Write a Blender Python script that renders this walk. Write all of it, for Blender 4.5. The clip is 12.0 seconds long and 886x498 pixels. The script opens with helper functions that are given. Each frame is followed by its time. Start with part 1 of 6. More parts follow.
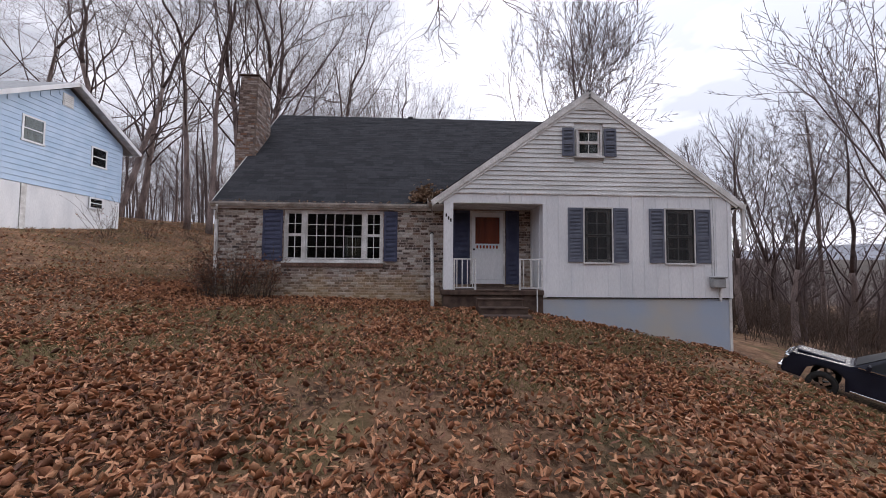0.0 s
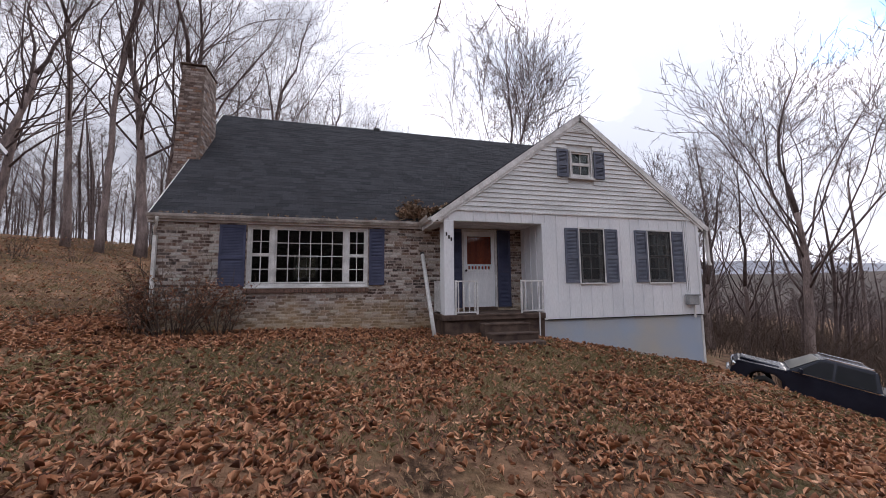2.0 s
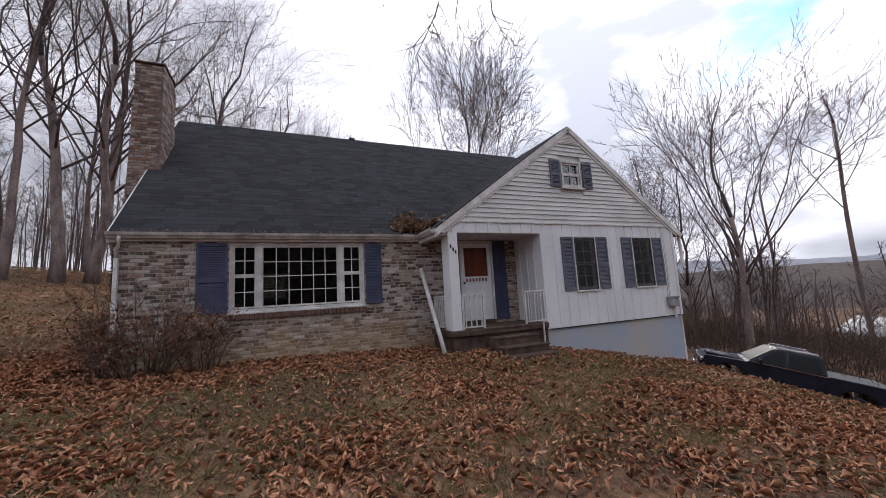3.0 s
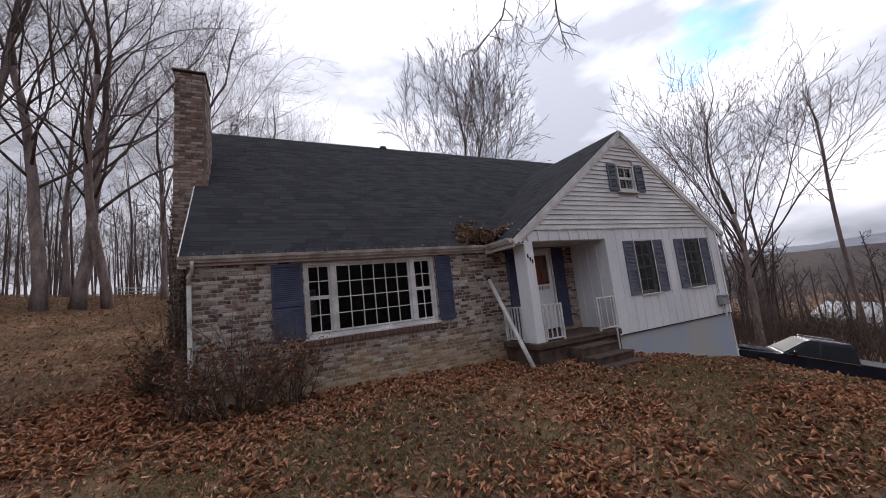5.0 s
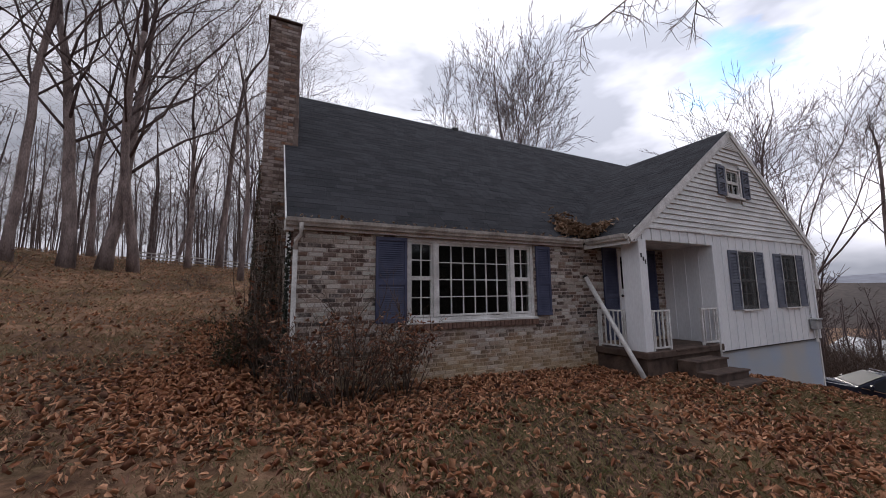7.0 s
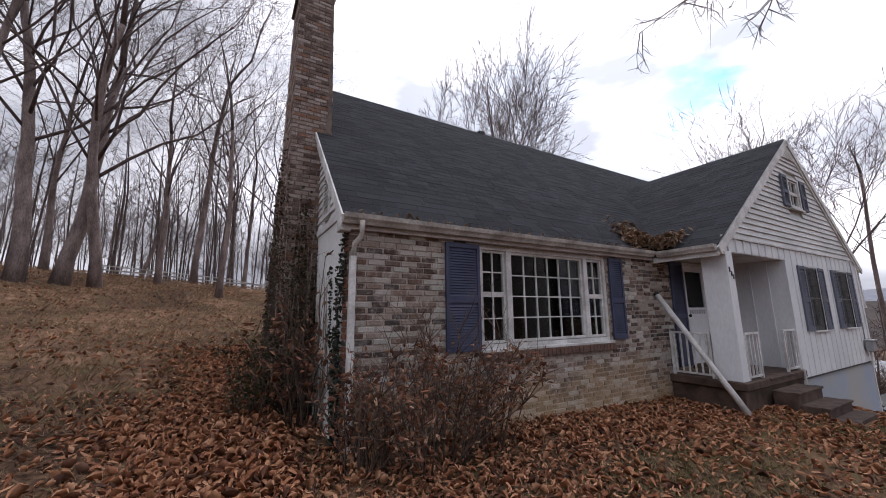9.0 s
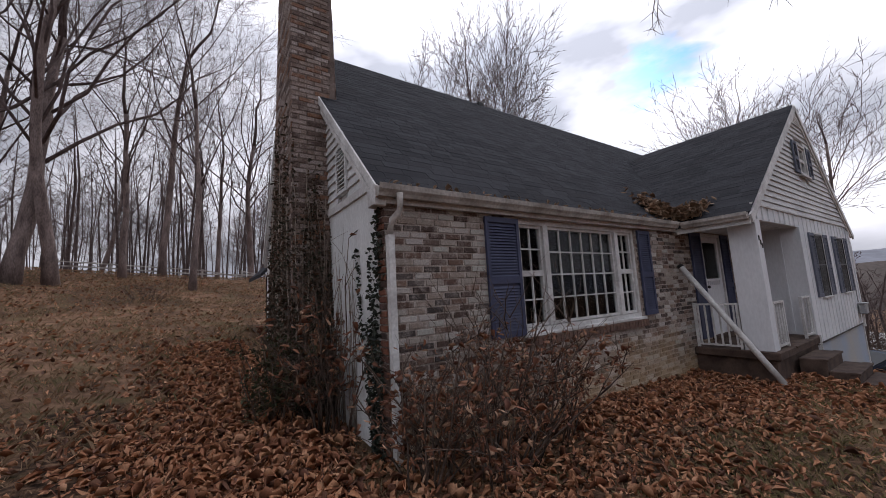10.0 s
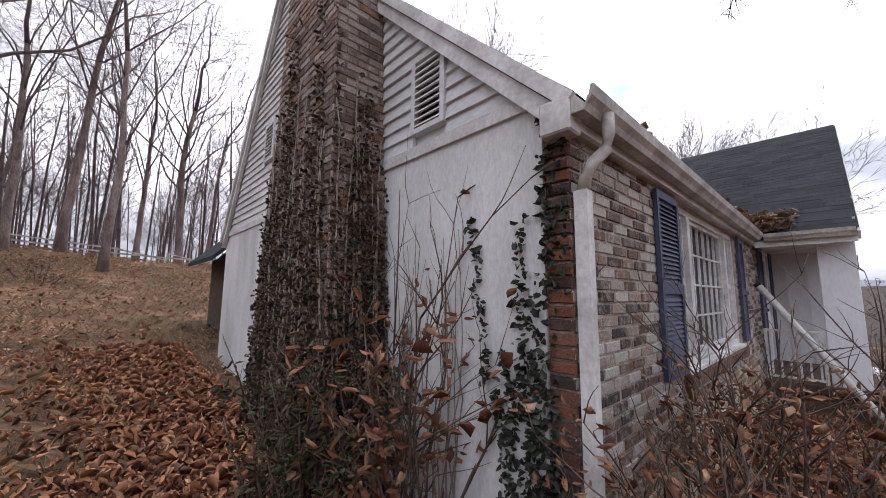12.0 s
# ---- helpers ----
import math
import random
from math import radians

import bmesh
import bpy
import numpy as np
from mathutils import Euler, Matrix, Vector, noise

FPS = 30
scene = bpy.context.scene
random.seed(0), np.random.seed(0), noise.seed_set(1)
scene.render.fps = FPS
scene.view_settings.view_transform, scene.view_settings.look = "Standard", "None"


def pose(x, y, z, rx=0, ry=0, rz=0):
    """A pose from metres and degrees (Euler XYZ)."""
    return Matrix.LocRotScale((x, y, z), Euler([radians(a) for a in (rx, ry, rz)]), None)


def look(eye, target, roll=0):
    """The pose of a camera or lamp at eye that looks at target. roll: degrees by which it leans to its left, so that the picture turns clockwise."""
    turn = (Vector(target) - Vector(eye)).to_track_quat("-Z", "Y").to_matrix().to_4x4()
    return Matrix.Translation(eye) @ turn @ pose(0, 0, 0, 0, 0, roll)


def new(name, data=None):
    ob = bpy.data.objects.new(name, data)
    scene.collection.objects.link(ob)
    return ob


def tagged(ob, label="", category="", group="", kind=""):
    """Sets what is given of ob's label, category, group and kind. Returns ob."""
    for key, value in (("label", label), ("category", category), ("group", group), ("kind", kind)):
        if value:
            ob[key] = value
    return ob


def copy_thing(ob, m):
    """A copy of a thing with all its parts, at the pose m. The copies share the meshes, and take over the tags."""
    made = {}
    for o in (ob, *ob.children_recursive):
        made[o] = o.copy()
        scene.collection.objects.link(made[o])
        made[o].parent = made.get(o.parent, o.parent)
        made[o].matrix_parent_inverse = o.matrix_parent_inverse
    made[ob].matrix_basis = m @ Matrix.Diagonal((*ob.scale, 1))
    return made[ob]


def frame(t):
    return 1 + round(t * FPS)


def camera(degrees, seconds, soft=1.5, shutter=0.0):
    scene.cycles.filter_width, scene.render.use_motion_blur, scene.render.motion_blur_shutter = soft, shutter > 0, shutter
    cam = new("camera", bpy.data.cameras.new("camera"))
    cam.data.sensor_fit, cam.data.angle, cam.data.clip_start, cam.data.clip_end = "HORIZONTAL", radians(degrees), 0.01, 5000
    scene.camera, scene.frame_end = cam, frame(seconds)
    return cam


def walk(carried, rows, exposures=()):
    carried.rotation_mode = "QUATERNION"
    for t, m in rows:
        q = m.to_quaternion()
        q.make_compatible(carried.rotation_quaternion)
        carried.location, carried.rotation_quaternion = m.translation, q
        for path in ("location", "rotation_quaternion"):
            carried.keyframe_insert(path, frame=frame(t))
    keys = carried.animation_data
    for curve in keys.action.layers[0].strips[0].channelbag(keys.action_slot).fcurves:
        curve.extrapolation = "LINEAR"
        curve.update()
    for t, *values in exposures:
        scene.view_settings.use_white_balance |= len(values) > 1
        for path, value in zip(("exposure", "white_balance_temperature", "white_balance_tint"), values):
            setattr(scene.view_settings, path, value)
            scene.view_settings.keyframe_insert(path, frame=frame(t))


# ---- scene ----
cam = camera(101.0, 12.0, soft=0.5)
PATH = [
    (0, (-0.214, -0.09, 1.806), (-0.133, 1.906, 1.9), 0.5),
    (0.5, (-0.604, 0.165, 1.8), (-0.325, 2.132, 2.031), 0.7),
    (1, (-0.99, 0.472, 1.81), (-0.682, 2.428, 2.089), -0.0),
    (1.5, (-1.439, 0.719, 1.862), (-1.005, 2.648, 2.163), -0.8),
    (2, (-1.924, 0.902, 1.911), (-1.416, 2.827, 2.106), -0.5),
    (2.5, (-2.457, 1.262, 1.958), (-1.761, 3.118, 2.224), -0.8),
    (4.5, (-4.411, 2.362, 2.33), (-3.532, 4.148, 2.523), -6.1),
    (5, (-4.773, 2.7, 2.379), (-3.877, 4.469, 2.64), -6.2),
    (5.5, (-5.219, 3.085, 2.339), (-4.272, 4.822, 2.629), -5.1),
    (6, (-5.554, 3.417, 2.347), (-4.724, 5.198, 2.721), -2.3),
    (6.5, (-5.906, 3.821, 2.33), (-5.069, 5.612, 2.63), -1.3),
    (8.5, (-6.791, 5.305, 2.389), (-5.775, 7.016, 2.591), -0.6),
    (9, (-6.941, 5.861, 2.385), (-5.949, 7.564, 2.727), -0.6),
    (9.5, (-7.158, 6.274, 2.442), (-6.079, 7.923, 2.786), -0.6),
    (10, (-7.292, 6.702, 2.431), (-6.178, 8.345, 2.673), -3.2),
    (10.5, (-7.399, 7.238, 2.464), (-6.171, 8.811, 2.596), -2.5),
    (11, (-7.463, 7.815, 2.501), (-6.097, 9.249, 2.776), -3.4),
    (11.5, (-7.487, 8.382, 2.495), (-6.196, 9.88, 2.789), -0.3),
    (12, (-7.517, 8.94, 2.483), (-6.162, 10.39, 2.732), 0.5),
]
walk(cam, [(t, look(eye, target, roll)) for t, eye, target, roll in PATH],
     exposures=[(t, stops, 6500, 15) for t, stops in ((0, 1.03), (1.5, 1.16), (2.5, 0.96), (5, 0.64), (5.5, 0.53), (6.5, 0.49), (8.5, 0.95), (9, 0.90), (9.5, 0.75), (10, 0.57), (10.5, 1.22), (11, 1.30), (11.5, 1.13), (12, 1.47))])

# ---- light ----
SUN_EL, SUN_AZ = radians(24), radians(52)          # azimuth from +y towards +x
world = bpy.data.worlds.new("overcast_sky")
scene.world = world
world.use_nodes = True
wn, wl = world.node_tree.nodes, world.node_tree.links
wn.clear()
w_out = wn.new("ShaderNodeOutputWorld")
w_bg = wn.new("ShaderNodeBackground")
sky = wn.new("ShaderNodeTexSky")
sky.sky_type, sky.sun_disc = "NISHITA", False
sky.sun_elevation, sky.sun_rotation = SUN_EL, SUN_AZ
sky_gain = wn.new("ShaderNodeVectorMath")
sky_gain.operation = "MULTIPLY"
sky_gain.inputs[1].default_value = (0.036, 0.068, 0.112)
coord = wn.new("ShaderNodeTexCoord")
stretch = wn.new("ShaderNodeMapping")
stretch.inputs["Scale"].default_value = (1.0, 1.0, 2.6)
cloud = wn.new("ShaderNodeTexNoise")
cloud.inputs["Scale"].default_value = 4.0
cloud.inputs["Detail"].default_value = 7
cloud.inputs["Roughness"].default_value = 0.52
cover = wn.new("ShaderNodeValToRGB")
cover.color_ramp.elements[0].position, cover.color_ramp.elements[1].position = 0.33, 0.45
cover.color_ramp.elements[0].color, cover.color_ramp.elements[1].color = (0, 0, 0, 1), (1, 1, 1, 1)
shade_noise = wn.new("ShaderNodeTexNoise")
shade_noise.inputs["Scale"].default_value = 2.3
shade_noise.inputs["Detail"].default_value = 5
tone = wn.new("ShaderNodeValToRGB")
tone.color_ramp.elements[0].position, tone.color_ramp.elements[1].position = 0.38, 0.66
tone.color_ramp.elements[0].color = (0.34, 0.365, 0.42, 1)
tone.color_ramp.elements[1].color = (0.975, 1.0, 1.085, 1)
# the cloud deck is brighter towards the hidden sun
toward = wn.new("ShaderNodeVectorMath")
toward.operation = "DOT_PRODUCT"
toward.inputs[1].default_value = (math.sin(SUN_AZ) * math.cos(SUN_EL), math.cos(SUN_AZ) * math.cos(SUN_EL), math.sin(SUN_EL))
glow = wn.new("ShaderNodeMapRange")
glow.inputs["From Min"].default_value, glow.inputs["From Max"].default_value = 0.60, 0.95
glow.inputs["To Min"].default_value, glow.inputs["To Max"].default_value = 0.73, 1.34
zenith_dot = wn.new("ShaderNodeVectorMath")
zenith_dot.operation = "DOT_PRODUCT"
zenith_dot.inputs[1].default_value = (0, 0, 1)
zenith = wn.new("ShaderNodeMapRange")
zenith.inputs["To Min"].default_value, zenith.inputs["To Max"].default_value = 0.60, 1.42
dome = wn.new("ShaderNodeMath")
dome.operation = "MULTIPLY"
lit = wn.new("ShaderNodeVectorMath")
lit.operation = "SCALE"
blend = wn.new("ShaderNodeMix")
blend.data_type = "RGBA"
wl.new(coord.outputs["Generated"], stretch.inputs["Vector"])
stretch2 = wn.new("ShaderNodeMapping")
stretch2.inputs["Scale"].default_value = (1.0, 1.0, 2.6)
stretch2.inputs["Rotation"].default_value = (0, 0, radians(-48))
wl.new(coord.outputs["Generated"], stretch2.inputs["Vector"])
wl.new(stretch2.outputs["Vector"], cloud.inputs["Vector"])
wl.new(stretch.outputs["Vector"], shade_noise.inputs["Vector"])
# one ragged gap in the deck shows blue
gap_dot = wn.new("ShaderNodeVectorMath")
gap_dot.operation = "DOT_PRODUCT"
gap_dot.inputs[1].default_value = (0.838, 0.355, 0.414)
gap = wn.new("ShaderNodeMapRange")
gap.inputs["From Min"].default_value, gap.inputs["From Max"].default_value = 0.985, 1.0
gap.inputs["To Min"].default_value, gap.inputs["To Max"].default_value = 0.18, -0.20
thin = wn.new("ShaderNodeMath")
wl.new(coord.outputs["Generated"], gap_dot.inputs[0])
wl.new(gap_dot.outputs["Value"], gap.inputs["Value"])
wl.new(cloud.outputs["Fac"], thin.inputs[0])
wl.new(gap.outputs["Result"], thin.inputs[1])
wl.new(thin.outputs["Value"], cover.inputs["Fac"])
wl.new(shade_noise.outputs["Fac"], tone.inputs["Fac"])
wl.new(coord.outputs["Generated"], toward.inputs[0])
wl.new(toward.outputs["Value"], glow.inputs["Value"])
wl.new(tone.outputs["Color"], lit.inputs[0])
wl.new(coord.outputs["Generated"], zenith_dot.inputs[0])
wl.new(zenith_dot.outputs["Value"], zenith.inputs["Value"])
wl.new(glow.outputs["Result"], dome.inputs[0])
wl.new(zenith.outputs["Result"], dome.inputs[1])
wl.new(dome.outputs["Value"], lit.inputs["Scale"])
wl.new(sky.outputs["Color"], sky_gain.inputs[0])
wl.new(cover.outputs["Color"], blend.inputs["Factor"])
wl.new(sky_gain.outputs["Vector"], blend.inputs["A"])
wl.new(lit.outputs["Vector"], blend.inputs["B"])
wl.new(blend.outputs["Result"], w_bg.inputs["Color"])
wl.new(w_bg.outputs["Background"], w_out.inputs["Surface"])
w_bg.inputs["Strength"].default_value = 1.0

sun_data = bpy.data.lights.new("sun", "SUN")
sun_data.energy, sun_data.angle, sun_data.color = 0.6, radians(14), (1.0, 0.95, 0.88)
sun = new("sun", sun_data)
sun.matrix_world = look((40 * math.sin(SUN_AZ), 40 * math.cos(SUN_AZ), 40 * math.tan(SUN_EL)), (0, 0, 0))


# ---- materials ----
def material(name, dark, light, scale=6.0, rough=0.8, bump=0.25, fine=70.0, metal=0.0, spread="", ramp=None, streak=(1, 1, 1), specular=0.35, grain=0.35, stain=False, patchy=0.5):
    """Two scales of noise over world position; spread: 'object' or 'island' picks a tone for each piece from ramp."""
    m = bpy.data.materials.new(name)
    m.use_nodes = True
    n, l = m.node_tree.nodes, m.node_tree.links
    b = n["Principled BSDF"]
    b.inputs["Roughness"].default_value, b.inputs["Metallic"].default_value = rough, metal
    b.inputs["Specular IOR Level"].default_value = specular
    g = n.new("ShaderNodeNewGeometry")
    mp = n.new("ShaderNodeMapping")
    mp.inputs["Scale"].default_value = streak
    l.new(g.outputs["Position"], mp.inputs["Vector"])
    big, small = n.new("ShaderNodeTexNoise"), n.new("ShaderNodeTexNoise")
    big.inputs["Scale"].default_value, small.inputs["Scale"].default_value = scale, fine
    big.inputs["Roughness"].default_value = patchy
    big.inputs["Detail"].default_value, small.inputs["Detail"].default_value = 7 if patchy > 0.55 else 4, 3
    l.new(mp.outputs["Vector"], big.inputs["Vector"])
    l.new(mp.outputs["Vector"], small.inputs["Vector"])
    cr = n.new("ShaderNodeValToRGB")
    cr.color_ramp.elements[0].position, cr.color_ramp.elements[1].position = 0.33, 0.67
    cr.color_ramp.elements[0].color, cr.color_ramp.elements[1].color = (*dark, 1), (*light, 1)
    l.new(big.outputs["Fac"], cr.inputs["Fac"])
    colour = cr.outputs["Color"]
    if spread:
        pick = n.new("ShaderNodeValToRGB")
        pick.color_ramp.interpolation = "CONSTANT"
        while len(pick.color_ramp.elements) < len(ramp):
            pick.color_ramp.elements.new(0.5)
        for i, c in enumerate(ramp):
            pick.color_ramp.elements[i].position = i / len(ramp)
            pick.color_ramp.elements[i].color = (*c, 1)
        if spread == "object":
            info = n.new("ShaderNodeObjectInfo")
            l.new(info.outputs["Random"], pick.inputs["Fac"])
        else:
            l.new(g.outputs["Random Per Island"], pick.inputs["Fac"])
        mx = n.new("ShaderNodeMix")
        mx.data_type, mx.blend_type = "RGBA", "MIX"
        smear = n.new("ShaderNodeMapRange")
        smear.inputs["From Min"].default_value, smear.inputs["From Max"].default_value = 0.47 if patchy > 0.55 else 0.38, 0.60 if patchy > 0.55 else 0.72
        smear.inputs["To Min"].default_value, smear.inputs["To Max"].default_value = 0.0, 0.38 if patchy > 0.55 else 0.4
        l.new(big.outputs["Fac"], smear.inputs["Value"])
        l.new(smear.outputs["Result"], mx.inputs["Factor"])
        l.new(pick.outputs["Color"], mx.inputs["A"])
        l.new(cr.outputs["Color"], mx.inputs["B"])
        colour = mx.outputs["Result"]
    if stain:
        sep, band, mst, sn2 = n.new("ShaderNodeSeparateXYZ"), n.new("ShaderNodeMapRange"), n.new("ShaderNodeMix"), n.new("ShaderNodeTexNoise")
        l.new(g.outputs["Position"], sep.inputs["Vector"])
        sn2.inputs["Scale"].default_value, sn2.inputs["Detail"].default_value = 1.1, 5
        l.new(g.outputs["Position"], sn2.inputs["Vector"])
        lift = n.new("ShaderNodeMath")
        lift.operation = "MULTIPLY_ADD"
        l.new(sn2.outputs["Fac"], lift.inputs[0])
        lift.inputs[1].default_value = -1.6
        l.new(sep.outputs["Z"], lift.inputs[2])
        band.inputs["From Min"].default_value, band.inputs["From Max"].default_value = 0.15, 0.85
        band.inputs["To Min"].default_value, band.inputs["To Max"].default_value = 0.6, 0.0
        l.new(lift.outputs["Value"], band.inputs["Value"])
        mst.data_type = "RGBA"
        l.new(band.outputs["Result"], mst.inputs["Factor"])
        l.new(colour, mst.inputs["A"])
        mst.inputs["B"].default_value = (0.44, 0.31, 0.175, 1)
        colour = mst.outputs["Result"]
    mr = n.new("ShaderNodeMapRange")
    mr.inputs["To Min"].default_value, mr.inputs["To Max"].default_value = 1 - grain, 1 + grain
    mr.inputs["From Min"].default_value, mr.inputs["From Max"].default_value = 0.3, 0.7
    l.new(small.outputs["Fac"], mr.inputs["Value"])
    sc = n.new("ShaderNodeVectorMath")
    sc.operation = "SCALE"
    l.new(colour, sc.inputs[0])
    l.new(mr.outputs["Result"], sc.inputs["Scale"])
    l.new(sc.outputs["Vector"], b.inputs["Base Color"])
    if bump:
        bp = n.new("ShaderNodeBump")
        bp.inputs["Strength"].default_value, bp.inputs["Distance"].default_value = bump, 0.01
        l.new(small.outputs["Fac"], bp.inputs["Height"])
        l.new(bp.outputs["Normal"], b.inputs["Normal"])
    return m


BRICK_TONES = [(0.3, 0.244, 0.206), (0.27, 0.21, 0.173), (0.33, 0.289, 0.25), (0.085, 0.054, 0.045), (0.37, 0.346, 0.312), (0.24, 0.171, 0.134), (0.31, 0.261, 0.223), (0.12, 0.073, 0.057), (0.34, 0.3, 0.262), (0.21, 0.141, 0.109), (0.062, 0.043, 0.038), (0.36, 0.328, 0.295), (0.155, 0.097, 0.074), (0.29, 0.232, 0.195), (0.4, 0.391, 0.356), (0.43, 0.395, 0.37), (0.09, 0.058, 0.047), (0.43, 0.395, 0.37), (0.07, 0.046, 0.039), (0.43, 0.395, 0.37), (0.11, 0.069, 0.053), (0.1, 0.082, 0.075), (0.25, 0.205, 0.18), (0.5, 0.47, 0.44), (0.47, 0.43, 0.395), (0.065, 0.052, 0.047), (0.14, 0.1, 0.085), (0.055, 0.045, 0.042), (0.085, 0.062, 0.053)]
CHIM_TONES = [(0.258, 0.198, 0.171), (0.168, 0.12, 0.1), (0.302, 0.246, 0.22), (0.101, 0.07, 0.059), (0.347, 0.3, 0.275), (0.213, 0.114, 0.073), (0.134, 0.096, 0.081), (0.235, 0.18, 0.152)]
M_BRICK = material("tumbled_brick", (0.20, 0.152, 0.130), (0.58, 0.52, 0.475), 10, 0.92, 0.7, 80, spread="object", ramp=BRICK_TONES, grain=0.26, stain=True, patchy=0.74)
M_BRICK_J = material("tumbled_brick_run", (0.20, 0.152, 0.130), (0.58, 0.52, 0.475), 10, 0.92, 0.7, 80, spread="island", ramp=BRICK_TONES, grain=0.26, stain=True, patchy=0.74)
M_CHIM = material("chimney_brick", (0.12, 0.086, 0.074), (0.46, 0.40, 0.37), 9, 0.93, 0.7, 80, spread="island", ramp=CHIM_TONES, grain=0.4, patchy=0.72)
M_CHIM_MORTAR = material("chimney_mortar", (0.10, 0.075, 0.063), (0.23, 0.18, 0.158), 6, 0.95, 0.6, 110, patchy=0.7)
M_QUOIN = material("orange_brick", (0.10, 0.055, 0.04), (0.24, 0.15, 0.115), 10, 0.92, 0.6, 90, spread="island", ramp=[(0.15, 0.058, 0.036), (0.10, 0.05, 0.038), (0.19, 0.072, 0.042), (0.07, 0.042, 0.034), (0.05, 0.035, 0.03)], grain=0.35)
M_SILLB = material("red_brick", (0.10, 0.06, 0.048), (0.18, 0.11, 0.085), 10, 0.92, 0.6, 90, grain=0.35)
M_MORTAR = material("mortar", (0.22, 0.172, 0.148), (0.50, 0.44, 0.40), 10, 0.95, 0.6, 110, stain=True, patchy=0.72)
M_SHINGLE = material("asphalt_shingle", (0.022, 0.023, 0.027), (0.046, 0.047, 0.053), 1.2, 0.9, 0.5, 160, spread="island", ramp=[(0.026, 0.027, 0.031), (0.036, 0.037, 0.042), (0.031, 0.031, 0.035), (0.041, 0.042, 0.048)], grain=0.4, specular=0.14)
M_SHINGLE_O = material("asphalt_shingle_single", (0.022, 0.023, 0.027), (0.046, 0.047, 0.053), 1.2, 0.9, 0.5, 160, spread="object", ramp=[(0.026, 0.027, 0.031), (0.036, 0.037, 0.042), (0.031, 0.031, 0.035), (0.041, 0.042, 0.048)], grain=0.4, specular=0.14)
M_WHITE = material("white_siding_paint", (0.62, 0.64, 0.67), (0.75, 0.76, 0.78), 1.6, 0.6, 0.12, 30, streak=(1, 1, 0.35), grain=0.06)
M_CLAP = material("weathered_white_clapboard", (0.50, 0.51, 0.51), (0.68, 0.69, 0.69), 2.5, 0.65, 0.15, 40, streak=(0.4, 0.4, 1), grain=0.1)
M_STUCCO = material("stained_white_stucco", (0.50, 0.51, 0.50), (0.72, 0.73, 0.73), 1.8, 0.85, 0.35, 60, streak=(1, 1, 0.4), grain=0.1)
M_TRIM = material("chalky_white_trim", (0.46, 0.45, 0.44), (0.70, 0.70, 0.69), 3.5, 0.6, 0.15, 35, grain=0.14)
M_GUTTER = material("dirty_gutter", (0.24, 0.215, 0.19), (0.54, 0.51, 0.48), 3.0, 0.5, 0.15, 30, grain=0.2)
M_BLUE = material("slate_blue_paint", (0.040, 0.046, 0.090), (0.062, 0.071, 0.126), 4, 0.55, 0.12, 50, grain=0.12)
M_GREYBLUE = material("faded_blue_paint", (0.085, 0.096, 0.132), (0.13, 0.142, 0.182), 4, 0.7, 0.15, 50, grain=0.15)
M_FOUND = material("painted_block", (0.43, 0.41, 0.37), (0.34, 0.40, 0.49), 0.8, 0.85, 0.3, 60, grain=0.1)
M_DECK = material("worn_dark_brick_step", (0.048, 0.030, 0.024), (0.115, 0.078, 0.060), 5, 0.85, 0.4, 70, grain=0.3)
M_DARK = material("unlit_room_dark", (0.05, 0.045, 0.04), (0.08, 0.075, 0.07), 2, 0.9, 0.1, 20)
M_RED = material("red_wood_door", (0.36, 0.05, 0.02), (0.55, 0.085, 0.03), 3, 0.5, 0.1, 40, streak=(4, 1, 0.3))
M_BARK = material("grey_brown_bark", (0.12, 0.090, 0.083), (0.27, 0.21, 0.193), 3, 0.95, 0.8, 26, streak=(1, 1, 0.3), grain=0.35)
M_TWIG = material("dark_twig", (0.075, 0.055, 0.053), (0.155, 0.116, 0.110), 3, 0.95, 0.2, 30, grain=0.2)
M_SHRUB = material("shrub_stem", (0.055, 0.038, 0.030), (0.165, 0.118, 0.092), 6, 0.9, 0.3, 60, grain=0.25)
M_VINE = material("pale_dead_vine", (0.16, 0.125, 0.10), (0.38, 0.32, 0.27), 9, 0.9, 0.3, 60, grain=0.25)
LEAF_TONES = [(0.34, 0.143, 0.071), (0.451, 0.22, 0.114), (0.528, 0.284, 0.16), (0.219, 0.088, 0.047), (0.384, 0.17, 0.086), (0.546, 0.284, 0.16), (0.265, 0.102, 0.051), (0.484, 0.242, 0.128), (0.144, 0.06, 0.035), (0.546, 0.284, 0.16), (0.089, 0.04, 0.027)]
M_LEAF = material("fallen_leaf", (0.22, 0.104, 0.06), (0.40, 0.215, 0.13), 5, 0.7, 0.1, 90, spread="island", ramp=LEAF_TONES, grain=0.2)
M_PILE = material("weathered_leaf", (0.16, 0.115, 0.075), (0.28, 0.21, 0.145), 5, 0.8, 0.1, 90, spread="island", ramp=[(0.24, 0.15, 0.095), (0.32, 0.22, 0.15), (0.14, 0.085, 0.055), (0.18, 0.10, 0.062), (0.28, 0.17, 0.105)], grain=0.2)
M_RUST = material("rusty_leaf", (0.16, 0.062, 0.032), (0.24, 0.11, 0.06), 5, 0.7, 0.1, 90, spread="island", ramp=[(0.22, 0.085, 0.045), (0.13, 0.050, 0.030), (0.30, 0.145, 0.085), (0.17, 0.066, 0.038), (0.38, 0.235, 0.15)], grain=0.2)
